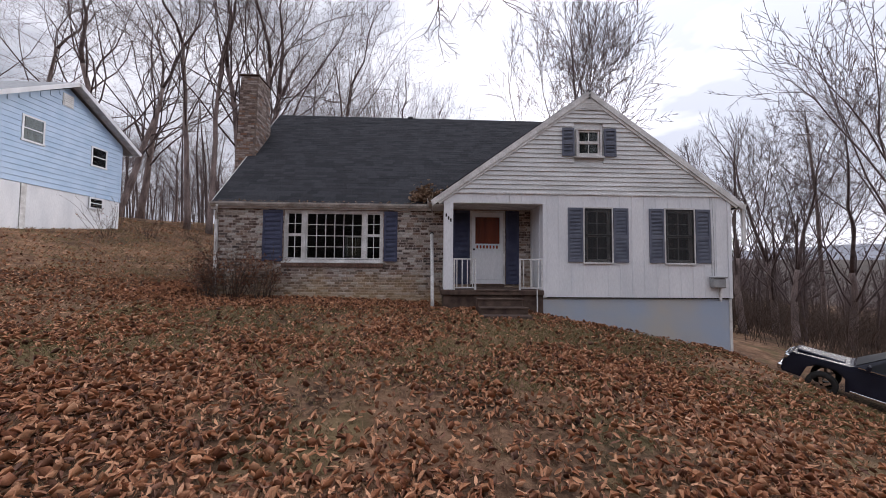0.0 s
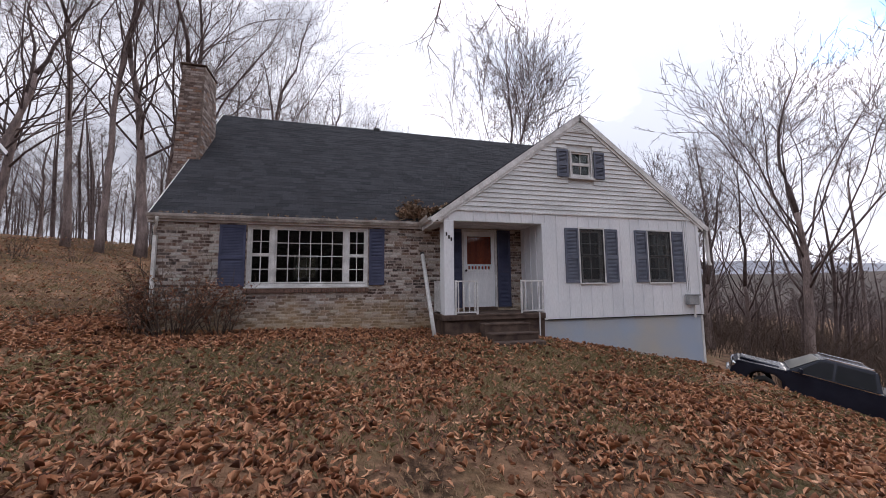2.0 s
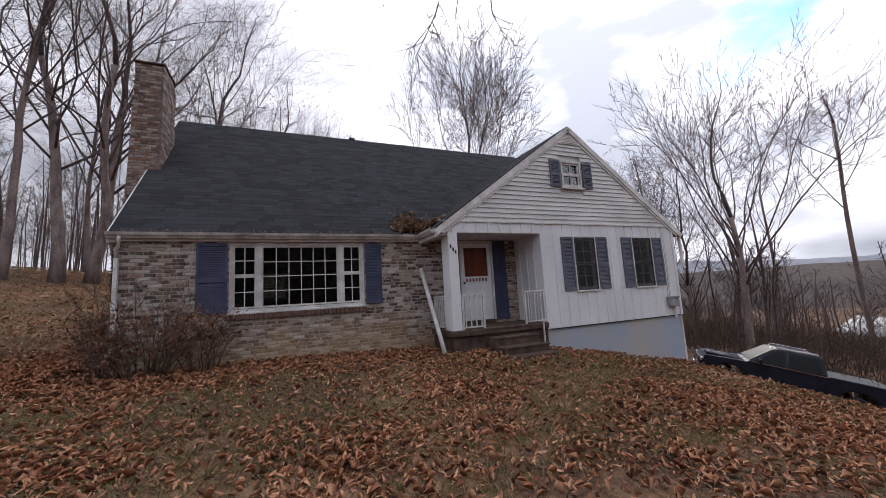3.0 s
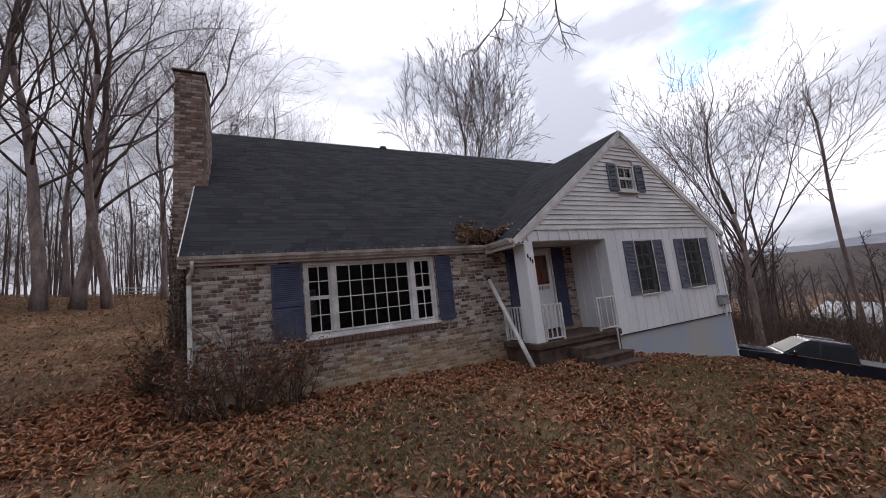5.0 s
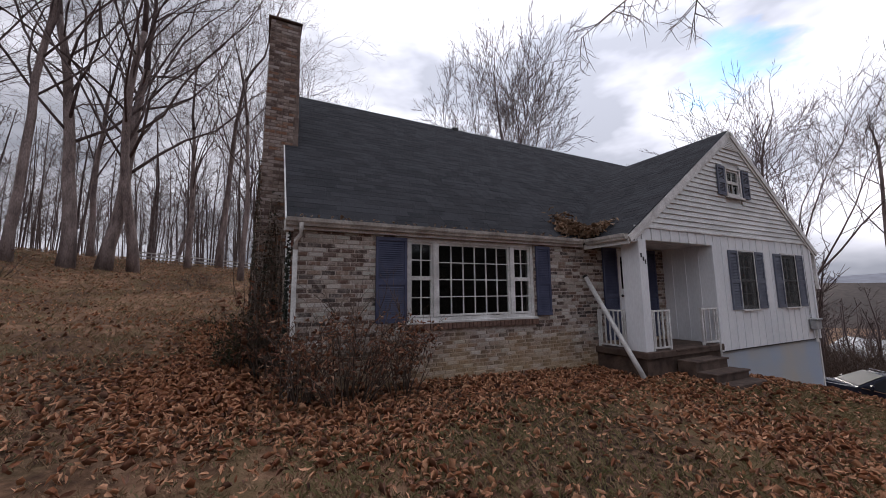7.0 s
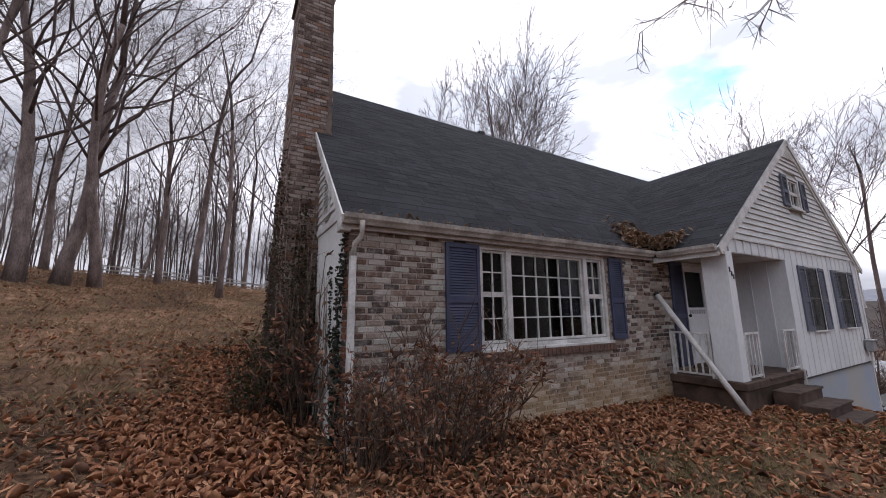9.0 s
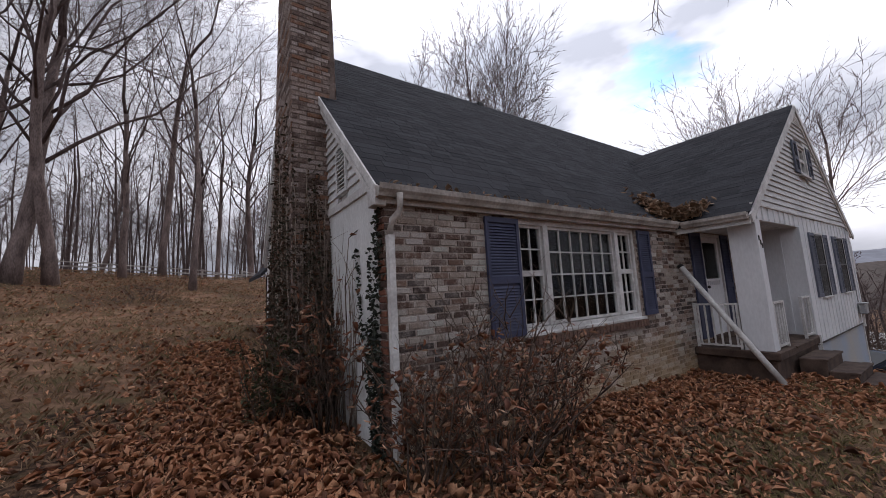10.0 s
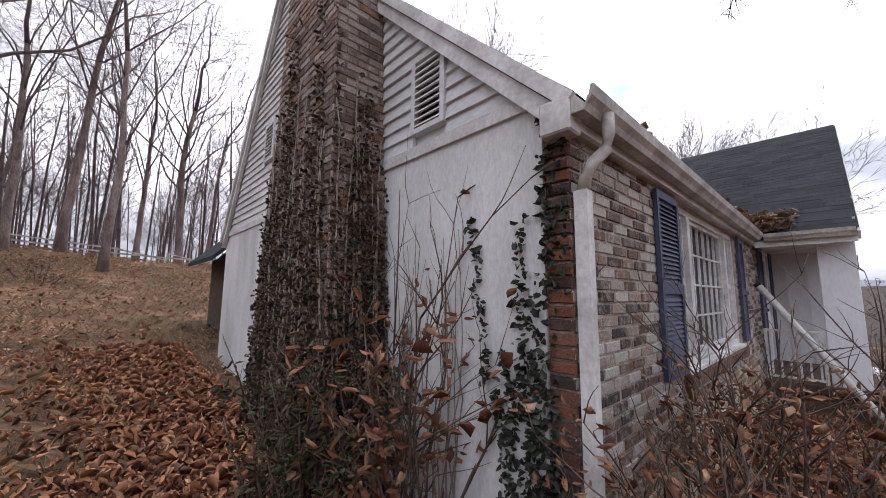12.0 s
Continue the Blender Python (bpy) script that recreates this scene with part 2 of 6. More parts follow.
M_IVY = material("ivy_leaf", (0.028, 0.030, 0.018), (0.05, 0.052, 0.032), 7, 0.55, 0.1, 80, spread="island", ramp=[(0.04, 0.034, 0.022), (0.040, 0.044, 0.025), (0.12, 0.08, 0.055), (0.06, 0.038, 0.027), (0.085, 0.058, 0.04), (0.13, 0.062, 0.036), (0.15, 0.105, 0.075)], grain=0.2)
M_IVY_GREEN = material("dark_green_ivy", (0.016, 0.022, 0.016), (0.034, 0.042, 0.030), 7, 0.55, 0.1, 80, spread="island", ramp=[(0.018, 0.024, 0.017), (0.030, 0.038, 0.026), (0.022, 0.028, 0.022), (0.05, 0.06, 0.042)], grain=0.2)
M_CEDAR = material("dull_cedar", (0.035, 0.045, 0.02), (0.085, 0.07, 0.035), 7, 0.8, 0.1, 80, spread="island", ramp=[(0.04, 0.05, 0.022), (0.08, 0.055, 0.03), (0.055, 0.06, 0.028), (0.11, 0.06, 0.03)], grain=0.2)
M_GRASS = material("dry_grass", (0.18, 0.12, 0.07), (0.30, 0.21, 0.13), 0.8, 0.9, 0.1, 60, spread="island", ramp=[(0.27, 0.172, 0.102), (0.36, 0.238, 0.148), (0.15, 0.132, 0.062), (0.22, 0.138, 0.082), (0.32, 0.205, 0.125)], grain=0.2)
M_GREENGRASS = material("half_green_grass", (0.13, 0.12, 0.05), (0.24, 0.19, 0.09), 0.8, 0.9, 0.1, 60, spread="island", ramp=[(0.165, 0.140, 0.064), (0.22, 0.168, 0.085), (0.29, 0.20, 0.118), (0.14, 0.122, 0.052)], grain=0.2)
M_BLUESIDE = material("pale_blue_siding", (0.36, 0.50, 0.68), (0.44, 0.57, 0.74), 1.5, 0.55, 0.1, 30, grain=0.05)
M_TRUCK = material("dark_blue_car_paint", (0.010, 0.012, 0.022), (0.016, 0.019, 0.032), 2, 0.22, 0.0, 40, specular=0.32, grain=0.08)
M_CHROME = material("chrome", (0.55, 0.56, 0.58), (0.65, 0.66, 0.68), 3, 0.2, 0.0, 40, metal=1.0, grain=0.05)
M_TYRE = material("tyre_rubber", (0.015, 0.015, 0.015), (0.028, 0.027, 0.026), 8, 0.85, 0.2, 60)
M_GREY = material("grey_metal", (0.26, 0.27, 0.28), (0.36, 0.37, 0.38), 5, 0.5, 0.05, 40, metal=0.3, grain=0.1)
M_SOIL = material("dark_woodland_floor", (0.07, 0.05, 0.035), (0.13, 0.10, 0.07), 0.4, 0.95, 0.4, 8)
# distance haze is put into this ridge's blue-grey base colour
M_FARHILL = material("haze_tinted_ridge", (0.16, 0.17, 0.20), (0.22, 0.23, 0.27), 0.01, 1.0, 0.0, 0.08, grain=0.12)
M_MIDHILL = material("brown_wooded_slope", (0.036, 0.027, 0.024), (0.07, 0.054, 0.047), 0.05, 1.0, 0.0, 0.9, grain=0.3)
M_BRUSH = material("brown_winter_brush", (0.040, 0.027, 0.021), (0.115, 0.076, 0.058), 3, 0.95, 0.2, 30, grain=0.25)
M_CURTAIN = material("grey_curtain", (0.20, 0.19, 0.18), (0.34, 0.32, 0.30), 6, 0.9, 0.1, 40, streak=(3, 3, 0.3), grain=0.1)
M_BLACK = material("black_metal", (0.012, 0.012, 0.012), (0.02, 0.02, 0.02), 6, 0.4, 0.0, 40)
M_PINK = material("red_curtain", (0.30, 0.06, 0.08), (0.45, 0.12, 0.14), 6, 0.9, 0.1, 40)


def glass_material(name, tint, see):
    """Clear window glass: gloss by Fresnel over a plain see-through pane."""
    m = bpy.data.materials.new(name)
    m.use_nodes = True
    n, l = m.node_tree.nodes, m.node_tree.links
    n.clear()
    out, mx, tr, gl, fr = n.new("ShaderNodeOutputMaterial"), n.new("ShaderNodeMixShader"), n.new("ShaderNodeBsdfTransparent"), n.new("ShaderNodeBsdfGlossy"), n.new("ShaderNodeFresnel")
    tr.inputs["Color"].default_value = (*[c * see for c in tint], 1)
    gl.inputs["Roughness"].default_value = 0.03
    fr.inputs["IOR"].default_value = 1.38
    l.new(fr.outputs["Fac"], mx.inputs["Fac"])
    l.new(tr.outputs["BSDF"], mx.inputs[1])
    l.new(gl.outputs["BSDF"], mx.inputs[2])
    l.new(mx.outputs["Shader"], out.inputs["Surface"])
    return m


M_GLASS = glass_material("window_glass", (0.9, 0.95, 0.95), 0.85)
M_SCREEN = bpy.data.materials.new("dark_insect_mesh")
M_SCREEN.use_nodes = True
sn, sl = M_SCREEN.node_tree.nodes, M_SCREEN.node_tree.links
s_mix, s_clear = sn.new("ShaderNodeMixShader"), sn.new("ShaderNodeBsdfTransparent")
sn["Principled BSDF"].inputs["Base Color"].default_value = (0.02, 0.02, 0.022, 1)
sn["Principled BSDF"].inputs["Roughness"].default_value = 0.7
s_mix.inputs["Fac"].default_value = 0.45
sl.new(s_clear.outputs["BSDF"], s_mix.inputs[1])
sl.new(sn["Principled BSDF"].outputs["BSDF"], s_mix.inputs[2])
sl.new(s_mix.outputs["Shader"], sn["Material Output"].inputs["Surface"])
M_CARGLASS = material("tinted_car_glass", (0.012, 0.014, 0.017), (0.018, 0.02, 0.024), 2, 0.38, 0.0, 40, specular=0.16, grain=0.02)


def ground_material():
    m = bpy.data.materials.new("lawn_with_leaf_litter")
    m.use_nodes = True
    n, l = m.node_tree.nodes, m.node_tree.links
    b = n["Principled BSDF"]
    b.inputs["Roughness"].default_value, b.inputs["Specular IOR Level"].default_value = 0.95, 0.1
    g = n.new("ShaderNodeNewGeometry")
    def tex(scale, detail):
        t = n.new("ShaderNodeTexNoise")
        t.inputs["Scale"].default_value, t.inputs["Detail"].default_value = scale, detail
        l.new(g.outputs["Position"], t.inputs["Vector"])
        return t
    def ramp(t, stops):
        r = n.new("ShaderNodeValToRGB")
        while len(r.color_ramp.elements) < len(stops):
            r.color_ramp.elements.new(0.5)
        for e, (p, c) in zip(r.color_ramp.elements, stops):
            e.position, e.color = p, (*c, 1)
        l.new(t.outputs["Fac"], r.inputs["Fac"])
        return r
    grass = ramp(tex(3.0, 6), [(0.3, (0.088, 0.050, 0.031)), (0.5, (0.206, 0.118, 0.072)), (0.7, (0.34, 0.206, 0.130))])
    # leaf litter, its darkest stop painted for the shade in gaps between leaves
    shaded_litter = ramp(tex(14.0, 5), [(0.35, (0.022, 0.014, 0.010)), (0.5, (0.080, 0.048, 0.031)), (0.66, (0.19, 0.115, 0.072))])
    patch = ramp(tex(0.35, 4), [(0.42, (0, 0, 0)), (0.60, (1, 1, 1))])
    green = ramp(tex(0.9, 4), [(0.54, (0, 0, 0)), (0.66, (0.6, 0.6, 0.6))])
    mx, mg = n.new("ShaderNodeMix"), n.new("ShaderNodeMix")
    mx.data_type = mg.data_type = "RGBA"
    l.new(patch.outputs["Color"], mx.inputs["Factor"])
    l.new(grass.outputs["Color"], mx.inputs["A"])
    l.new(shaded_litter.outputs["Color"], mx.inputs["B"])
    l.new(green.outputs["Color"], mg.inputs["Factor"])
    l.new(mx.outputs["Result"], mg.inputs["A"])
    mg.inputs["B"].default_value = (0.115, 0.098, 0.046, 1)
    l.new(mg.outputs["Result"], b.inputs["Base Color"])
    bp = n.new("ShaderNodeBump")
    bp.inputs["Strength"].default_value, bp.inputs["Distance"].default_value = 0.8, 0.03
    l.new(tex(40.0, 4).outputs["Fac"], bp.inputs["Height"])
    l.new(bp.outputs["Normal"], b.inputs["Normal"])
    return m


M_GROUND = ground_material()


# ---- mesh helpers ----
def thing(name, at=(0, 0, 0), label="", category="", group="", kind="", turn=0.0):
    ob = new(name)
    ob.empty_display_size = 0.1
    ob.matrix_world = pose(*at, 0, 0, turn)
    return tagged(ob, label, category, group, kind)


def mesh_of(name, bm, mat, smooth=False):
    me = bpy.data.meshes.new(name)
    bm.to_mesh(me)
    bm.free()
    me.materials.append(mat)
    if smooth:
        me.polygons.foreach_set("use_smooth", [True] * len(me.polygons))
    return me


def part(name, bm, mat, parent, label="", smooth=False, kind=""):
    ob = new(name, mesh_of(name, bm, mat, smooth))
    ob.parent = parent
    return tagged(ob, label, kind=kind)


def solo(name, bm, mat, label="", category="", group="", kind="", smooth=False):
    return tagged(new(name, mesh_of(name, bm, mat, smooth)), label, category, group, kind)


def raw(name, verts, faces, mat, smooth=False):
    me = bpy.data.meshes.new(name)
    me.from_pydata(verts, [], faces)
    me.materials.append(mat)
    if smooth:
        me.polygons.foreach_set("use_smooth", [True] * len(me.polygons))
    me.update()
    return me


def box(bm, x0, x1, y0, y1, z0, z1, bevel=0.0):
    vs = [bm.verts.new((x, y, z)) for z in (z0, z1) for y in (y0, y1) for x in (x0, x1)]
    fs = [bm.faces.new([vs[i] for i in q]) for q in ((0, 2, 3, 1), (4, 5, 7, 6), (0, 1, 5, 4), (2, 6, 7, 3), (0, 4, 6, 2), (1, 3, 7, 5))]
    if bevel:
        es = list({e for f in fs for e in f.edges})
        bmesh.ops.bevel(bm, geom=es, offset=bevel, segments=1, affect="EDGES")
    return bm


def boxes(*rows, bevel=0.0):
    bm = bmesh.new()
    for r in rows:
        box(bm, *r, bevel=bevel)
    return bm


def prism(bm, outline, axis, a, b):
    """A slab: outline in the two other axes, from a to b along axis."""
    def at(p, h):
        return {"x": (h, p[0], p[1]), "y": (p[0], h, p[1]), "z": (p[0], p[1], h)}[axis]
    lo, hi = [bm.verts.new(at(p, a)) for p in outline], [bm.verts.new(at(p, b)) for p in outline]
    bm.faces.new(lo[::-1])
    bm.faces.new(hi)
    for i in range(len(outline)):
        j = (i + 1) % len(outline)
        bm.faces.new((lo[i], lo[j], hi[j], hi[i]))
    bmesh.ops.recalc_face_normals(bm, faces=bm.faces)
    return bm


def tube_into(verts, faces, pts, radii, sides, capped=True):
    """A tapered tube along pts, appended to lists."""
    base, n = len(verts), len(pts)
    for i in range(n):
        d = (pts[min(i + 1, n - 1)] - pts[max(i - 1, 0)]).normalized()
        u = d.cross(Vector((0.31, 0.17, 0.93)) if abs(d.z) < 0.9 else Vector((1, 0, 0))).normalized()
        v = d.cross(u)
        for k in range(sides):
            a = 2 * math.pi * k / sides
            verts.append(pts[i] + (u * math.cos(a) + v * math.sin(a)) * radii[i])
    for i in range(n - 1):
        for k in range(sides):
            j = (k + 1) % sides
            faces.append((base + i * sides + k, base + i * sides + j, base + (i + 1) * sides + j, base + (i + 1) * sides + k))
    if capped:
        faces.append(tuple(base + k for k in range(sides))[::-1])
        faces.append(tuple(base + (n - 1) * sides + k for k in range(sides)))


def pipe(name, pts, radius, mat, parent, sides=8, label=""):
    v, f = [], []
    pts = [Vector(p) for p in pts]
    tube_into(v, f, pts, [radius] * len(pts), sides)
    ob = new(name, raw(name, v, f, mat, True))
    ob.parent = parent
    return tagged(ob, label)


def pierced(bm, x0, x1, z0, z1, y0, y1, holes):
    """A wall in the xz plane from y0 to y1 with rectangular openings (xa, xb, za, zb)."""
    xs = sorted({x0, x1, *[h[0] for h in holes], *[h[1] for h in holes]})
    zs = sorted({z0, z1, *[h[2] for h in holes], *[h[3] for h in holes]})
    for xa, xb in zip(xs, xs[1:]):
        run = None
        for za, zb in zip(zs, zs[1:]):
            mx, mz = (xa + xb) / 2, (za + zb) / 2
            solid = not any(h[0] < mx < h[1] and h[2] < mz < h[3] for h in holes)
            if solid:
                run = (run[0], zb) if run else (za, zb)
            if run and (not solid or zb == zs[-1]):
                box(bm, xa, xb, y0, y1, *run)
                run = None
    bmesh.ops.remove_doubles(bm, verts=bm.verts, dist=0.0005)
    return bm


# ---- ground ----
def step01(v, a, b):
    s = min(1.0, max(0.0, (v - a) / (b - a)))
    return s * s * (3 - 2 * s)


def ground_z(x, y):
    """Lawn height: a terrace by the house, falling to the drive on one side and rising to the wooded hill on the other."""
    top = 0.80 - 0.027 * max(-6.0, min(x, 2.0))
    if x > 2.0:
        top -= 0.185 * (min(x, 9.6) - 2.0)
        top -= 0.31 * max(0.0, min(x, 11.0) - 6.8) * (0.35 + 0.65 * step01(y, 1.0, 7.0))
        top -= 0.13 * max(0.0, min(x, 70.0) - 11.0)
        top += 0.16 * max(-4.0, min(y - 8.5, 5.0)) * step01(x, 8.0, 11.0)
    d = y - 8.5
    if d < 0:
        slope = 0.034 + (0.1 - 0.034) * step01(x, -6.0, 1.5)
        z = top + slope * max(d, -14.0)
    else:
        e = min(d, 28.0)
        z = top + (0.015 * e + 0.0038 * e * e) * (1 - 0.85 * step01(x, 3.0, 30.0))
    side = min(max(0.0, -x - 6.0), 34.0)
    z += side * 0.085 * step01(y, -8.0, 9.0)
    z += 0.16 * min(max(0.0, -x - 13.0), 9.0) * step01(y, 2.0, 14.0) * (1 - step01(y, 24.0, 33.0))
    z += 0.035 * noise.noise((x * 0.5, y * 0.5, 0.0)) * step01(abs(x + 8) + abs(y - 9), 3.0, 9.0) + 0.012 * noise.noise((x * 1.9, y * 1.9, 4.0))
    if -5.7 < x < 7.15 and 10.0 < y < 16.5:
        z = min(z, 1.15)
    if 0.3 < x < 2.45 and y > 8.9 and y <= 10.1:
        z = min(z, 0.9)
    return z


def spaced(centre, half, fine, far):
    out, v, s = [], 0.0, fine
    while v < far:
        out.append(v)
        v += s
        if v > half:
            s *= 1.13
    out.append(far)
    return sorted({*[centre + q for q in out], *[centre - q for q in out]})


gx, gy = spaced(0.0, 14.0, 0.3, 2500.0), spaced(8.0, 14.0, 0.3, 2500.0)
gv = [(x, y, ground_z(x, y)) for y in gy for x in gx]
gw = len(gx)
gf = [(j * gw + i, j * gw + i + 1, (j + 1) * gw + i + 1, (j + 1) * gw + i) for j in range(len(gy) - 1) for i in range(gw - 1)]
tagged(new("ground", raw("ground", gv, gf, M_GROUND, True)), "sloping winter lawn strewn with brown fallen leaves", "ground", kind="structure")

# ---- house ----
XL, XR, XG = -5.86, 7.31, 2.59          # brick corner, right corner, porch side wall
YB, YF, YR = 9.80, 8.70, 16.6           # brick front, wing front, rear wall
EAVE, RIDGE_Y, RIDGE_Z = 3.49, 13.9, 7.54
OV, RO = 0.06, 0.07                     # eave and rake overhang
GX, GZ = 3.76, 6.22                     # wing ridge
house = thing("house", (0, 12, 1.0), "single-storey house of tumbled brick and white siding with dark shingle roof", "house")
HM = house.matrix_world.inverted()


def hpart(name, bm, mat, parent=None, label="", smooth=False, kind=""):
    """A part of the house, modelled in world metres."""
    ob = part(name, bm, mat, house if parent is None else parent, label, smooth, kind)
    if parent is None:
        ob.matrix_parent_inverse = HM
    return ob


PIC = (-4.08, -1.44, 1.90, 3.29)        # picture window opening
DOOR = (0.93, 1.88, 1.32, 3.33)
W1, W2 = (3.62, 4.29, 1.93, 3.26), (5.66, 6.37, 1.93, 3.26)
ATTIC = (3.42, 4.06, 4.55, 5.25)

brick_wall = hpart("brick_wall", pierced(bmesh.new(), XL + 0.02, XG, 0.4, EAVE - 0.02, YB + 0.012, YB + 0.28, [PIC, DOOR]), M_MORTAR, label="tumbled grey and brown brick front wall")
batten_wall = hpart("batten_wall", pierced(bmesh.new(), XG, XR, 1.08, 3.60, YF, YF + 0.18, [W1, W2]), M_WHITE, label="white board and batten front wall")
bm = bmesh.new()
x = XG + 0.10
while x < XR - 0.05:
    hit = [w for w in ((3.17, 4.74), (5.22, 6.82)) if w[0] < x + 0.02 and x - 0.02 < w[1]]
    for za, zb in ([(1.09, 1.90), (3.29, 3.585)] if hit else [(1.09, 3.585)]):
        b2 = box(bmesh.new(), x - 0.02, x + 0.02, YF - 0.012, YF, za, zb)
        part("batten", b2, M_WHITE, batten_wall)
    x += 0.305
hpart("corner_board", boxes((XR - 0.07, XR + 0.02, YF - 0.024, YF - 0.002, 1.07, 3.58), bevel=0.004), M_WHITE)
hpart("corner_board", boxes((XG - 0.012, XG + 0.075, YF - 0.024, YF - 0.002, 1.07, 3.36), bevel=0.004), M_WHITE)
hpart("foundation_wall", boxes((XG, XR, YF + 0.03, YF + 0.3, -1.2, 1.08)), M_FOUND, label="bluish painted block foundation")
hpart("foundation_wall", boxes((XR - 0.3, XR - 0.01, YF + 0.3, YR, -2.6, 1.08)), M_FOUND)
hpart("side_wall", boxes((XR - 0.18, XR, YF + 0.18, YR, 1.08, 3.55)), M_WHITE)
hpart("porch_side_wall", boxes((XG, XG + 0.14, YF + 0.18, YB + 0.012, 0.9, 3.42)), M_WHITE)
for i in range(3):
    hpart("porch_batten", boxes((XG - 0.015, XG, YF + 0.28 + 0.3 * i, YF + 0.315 + 0.3 * i, 1.28, 3.34)), M_WHITE)
# rear wall with a window, gable side wall in stucco
REARW = (-3.95, -3.05, 2.15, 3.15)
hpart("rear_wall", pierced(bmesh.new(), XL, XR, 0.4, EAVE, YR - 0.2, YR, [REARW]), M_STUCCO)
hpart("stucco_edge", boxes((XL - 0.001, XL + 0.018, YB + 0.146, YB + 0.279, 0.5, 3.52)), M_STUCCO)
hpart("stucco_wall", boxes((XL, XL + 0.2, YB + 0.28, YR - 0.2, 0.3, 3.60)), M_STUCCO, label="white stucco end wall with ivy stains")
# rooms behind the panes; their unlit gloom is put into a near-black colour
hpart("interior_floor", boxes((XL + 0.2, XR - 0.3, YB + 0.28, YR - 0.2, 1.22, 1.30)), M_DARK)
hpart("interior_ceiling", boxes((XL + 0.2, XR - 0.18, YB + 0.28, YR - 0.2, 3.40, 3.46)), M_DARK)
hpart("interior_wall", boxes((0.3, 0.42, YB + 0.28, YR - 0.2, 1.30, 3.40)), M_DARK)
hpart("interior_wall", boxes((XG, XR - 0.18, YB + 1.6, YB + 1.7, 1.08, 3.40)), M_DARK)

# added near-black lining covers the pale stucco inside, so the panes stay dark
hpart("dark_lining", pierced(bmesh.new(), XL + 0.24, XR - 0.2, 1.30, 3.40, YR - 0.235, YR - 0.204, [REARW]), M_DARK)
hpart("dark_lining", boxes((XL + 0.204, XL + 0.23, YB + 0.29, YR - 0.24, 1.30, 3.40)), M_DARK)
# roofs
def slope_slab(bm, x0, x1, ya, za, yb, zb, t):
    prism(bm, [(ya, za), (yb, zb), (yb, zb - t), (ya, za - t)], "x", x0, x1)


bm = bmesh.new()
slope_slab(bm, XL - RO, XR + 0.25, YB - OV, EAVE - 0.03, RIDGE_Y, RIDGE_Z, 0.10)
slope_slab(bm, XL - RO, XR + 0.25, YR + OV, EAVE - 0.03, RIDGE_Y, RIDGE_Z, 0.10)
main_roof = hpart("main_roof", bm, M_SHINGLE, label="dark grey asphalt shingle roof")
GEL, GER = -0.13, 7.65
bm = bmesh.new()
prism(bm, [(GEL, 3.44), (GX, GZ), (GER, 3.44), (GER, 3.34), (GX, GZ - 0.11), (GEL, 3.34)], "y", YF - 0.03, 13.0)
wing_roof = hpart("wing_roof", bm, M_SHINGLE, label="dark shingle roof of the gabled wing")
bm = boxes((-1.05, -0.85, RIDGE_Y - 0.10, RIDGE_Y + 0.15, RIDGE_Z - 0.25, RIDGE_Z + 0.04), bevel=0.015)
hpart("roof_vent", bm, M_BLACK)

# shingles: every tab a thin slab of its own
def tab(width, length, t=0.0045):
    v = [(0, 0, 0), (width, 0, 0), (width, length, 0), (0, length, 0), (0, 0, t), (width, 0, t), (width, length, t * 0.4), (0, length, t * 0.4)]
    f = [(4, 5, 6, 7), (0, 1, 5, 4), (1, 2, 6, 5), (2, 3, 7, 6), (3, 0, 4, 7)]
    return v, f


def shingle_slope(roof, frame_m, run, rise, near, limit):
    """frame_m: x along the eave, y up the slope, z out. near: a test on (u) for the tabs kept as single parts."""
    tv, tf = tab(0.298, 0.19)
    single = raw("shingle", tv, tf, M_SHINGLE_O)
    V, F, count, rnd = [], [], 0, random.Random(5)
    rows = int(rise / 0.145)
    for r in range(rows):
        off = -0.3 * rnd.random()
        u = off
        while u < run - 0.02:
            w = 0.298
            a = max(0.0, -u)
            if near(u, r) and count < limit and a == 0 and u + w < run:
                ob = new("shingle", single)
                ob.parent = roof
                ob.matrix_parent_inverse = Matrix.Identity(4)
                ob.matrix_basis = frame_m @ pose(u, r * 0.145, 0.003 + 0.002 * rnd.random(), 0, 0, 0)
                count += 1
            else:
                base = len(V)
                b = min(w, run - u)
                for p in tv:
                    q = (min(max(p[0], a), b), p[1] if r < rows - 1 else min(p[1], 0.145), p[2] + 0.003 + 0.002 * ((r * 7 + int(u * 9)) % 3) / 2)
                    V.append(frame_m @ Vector((u + q[0], r * 0.145 + q[1], q[2])))
                F += [tuple(base + k for k in q) for q in tf]
            u += 0.304
    ob = new("shingle_field", raw("shingle_field", V, F, M_SHINGLE))
    ob.parent = roof
    tagged(ob, kind="stuff")


def slope_frame(origin, along, up):
    a, u = Vector(along).normalized(), Vector(up).normalized()
    m = Matrix((a, u, a.cross(u))).transposed().to_4x4()
    m.translation = origin
    return m


MAIN_FRAME = slope_frame((XL - RO - 0.01, YB - OV - 0.01, EAVE - 0.03), (1, 0, 0), (0, RIDGE_Y - YB + OV, RIDGE_Z - EAVE + 0.03))
MAIN_RISE = math.hypot(RIDGE_Y - YB + OV, RIDGE_Z - EAVE + 0.03)
WING_FRAME = slope_frame((GEL, 12.6, 3.44), (0, -1, 0), (GX - GEL, 0, GZ - 3.44))
WING_RISE = math.hypot(GX - GEL, GZ - 3.44)

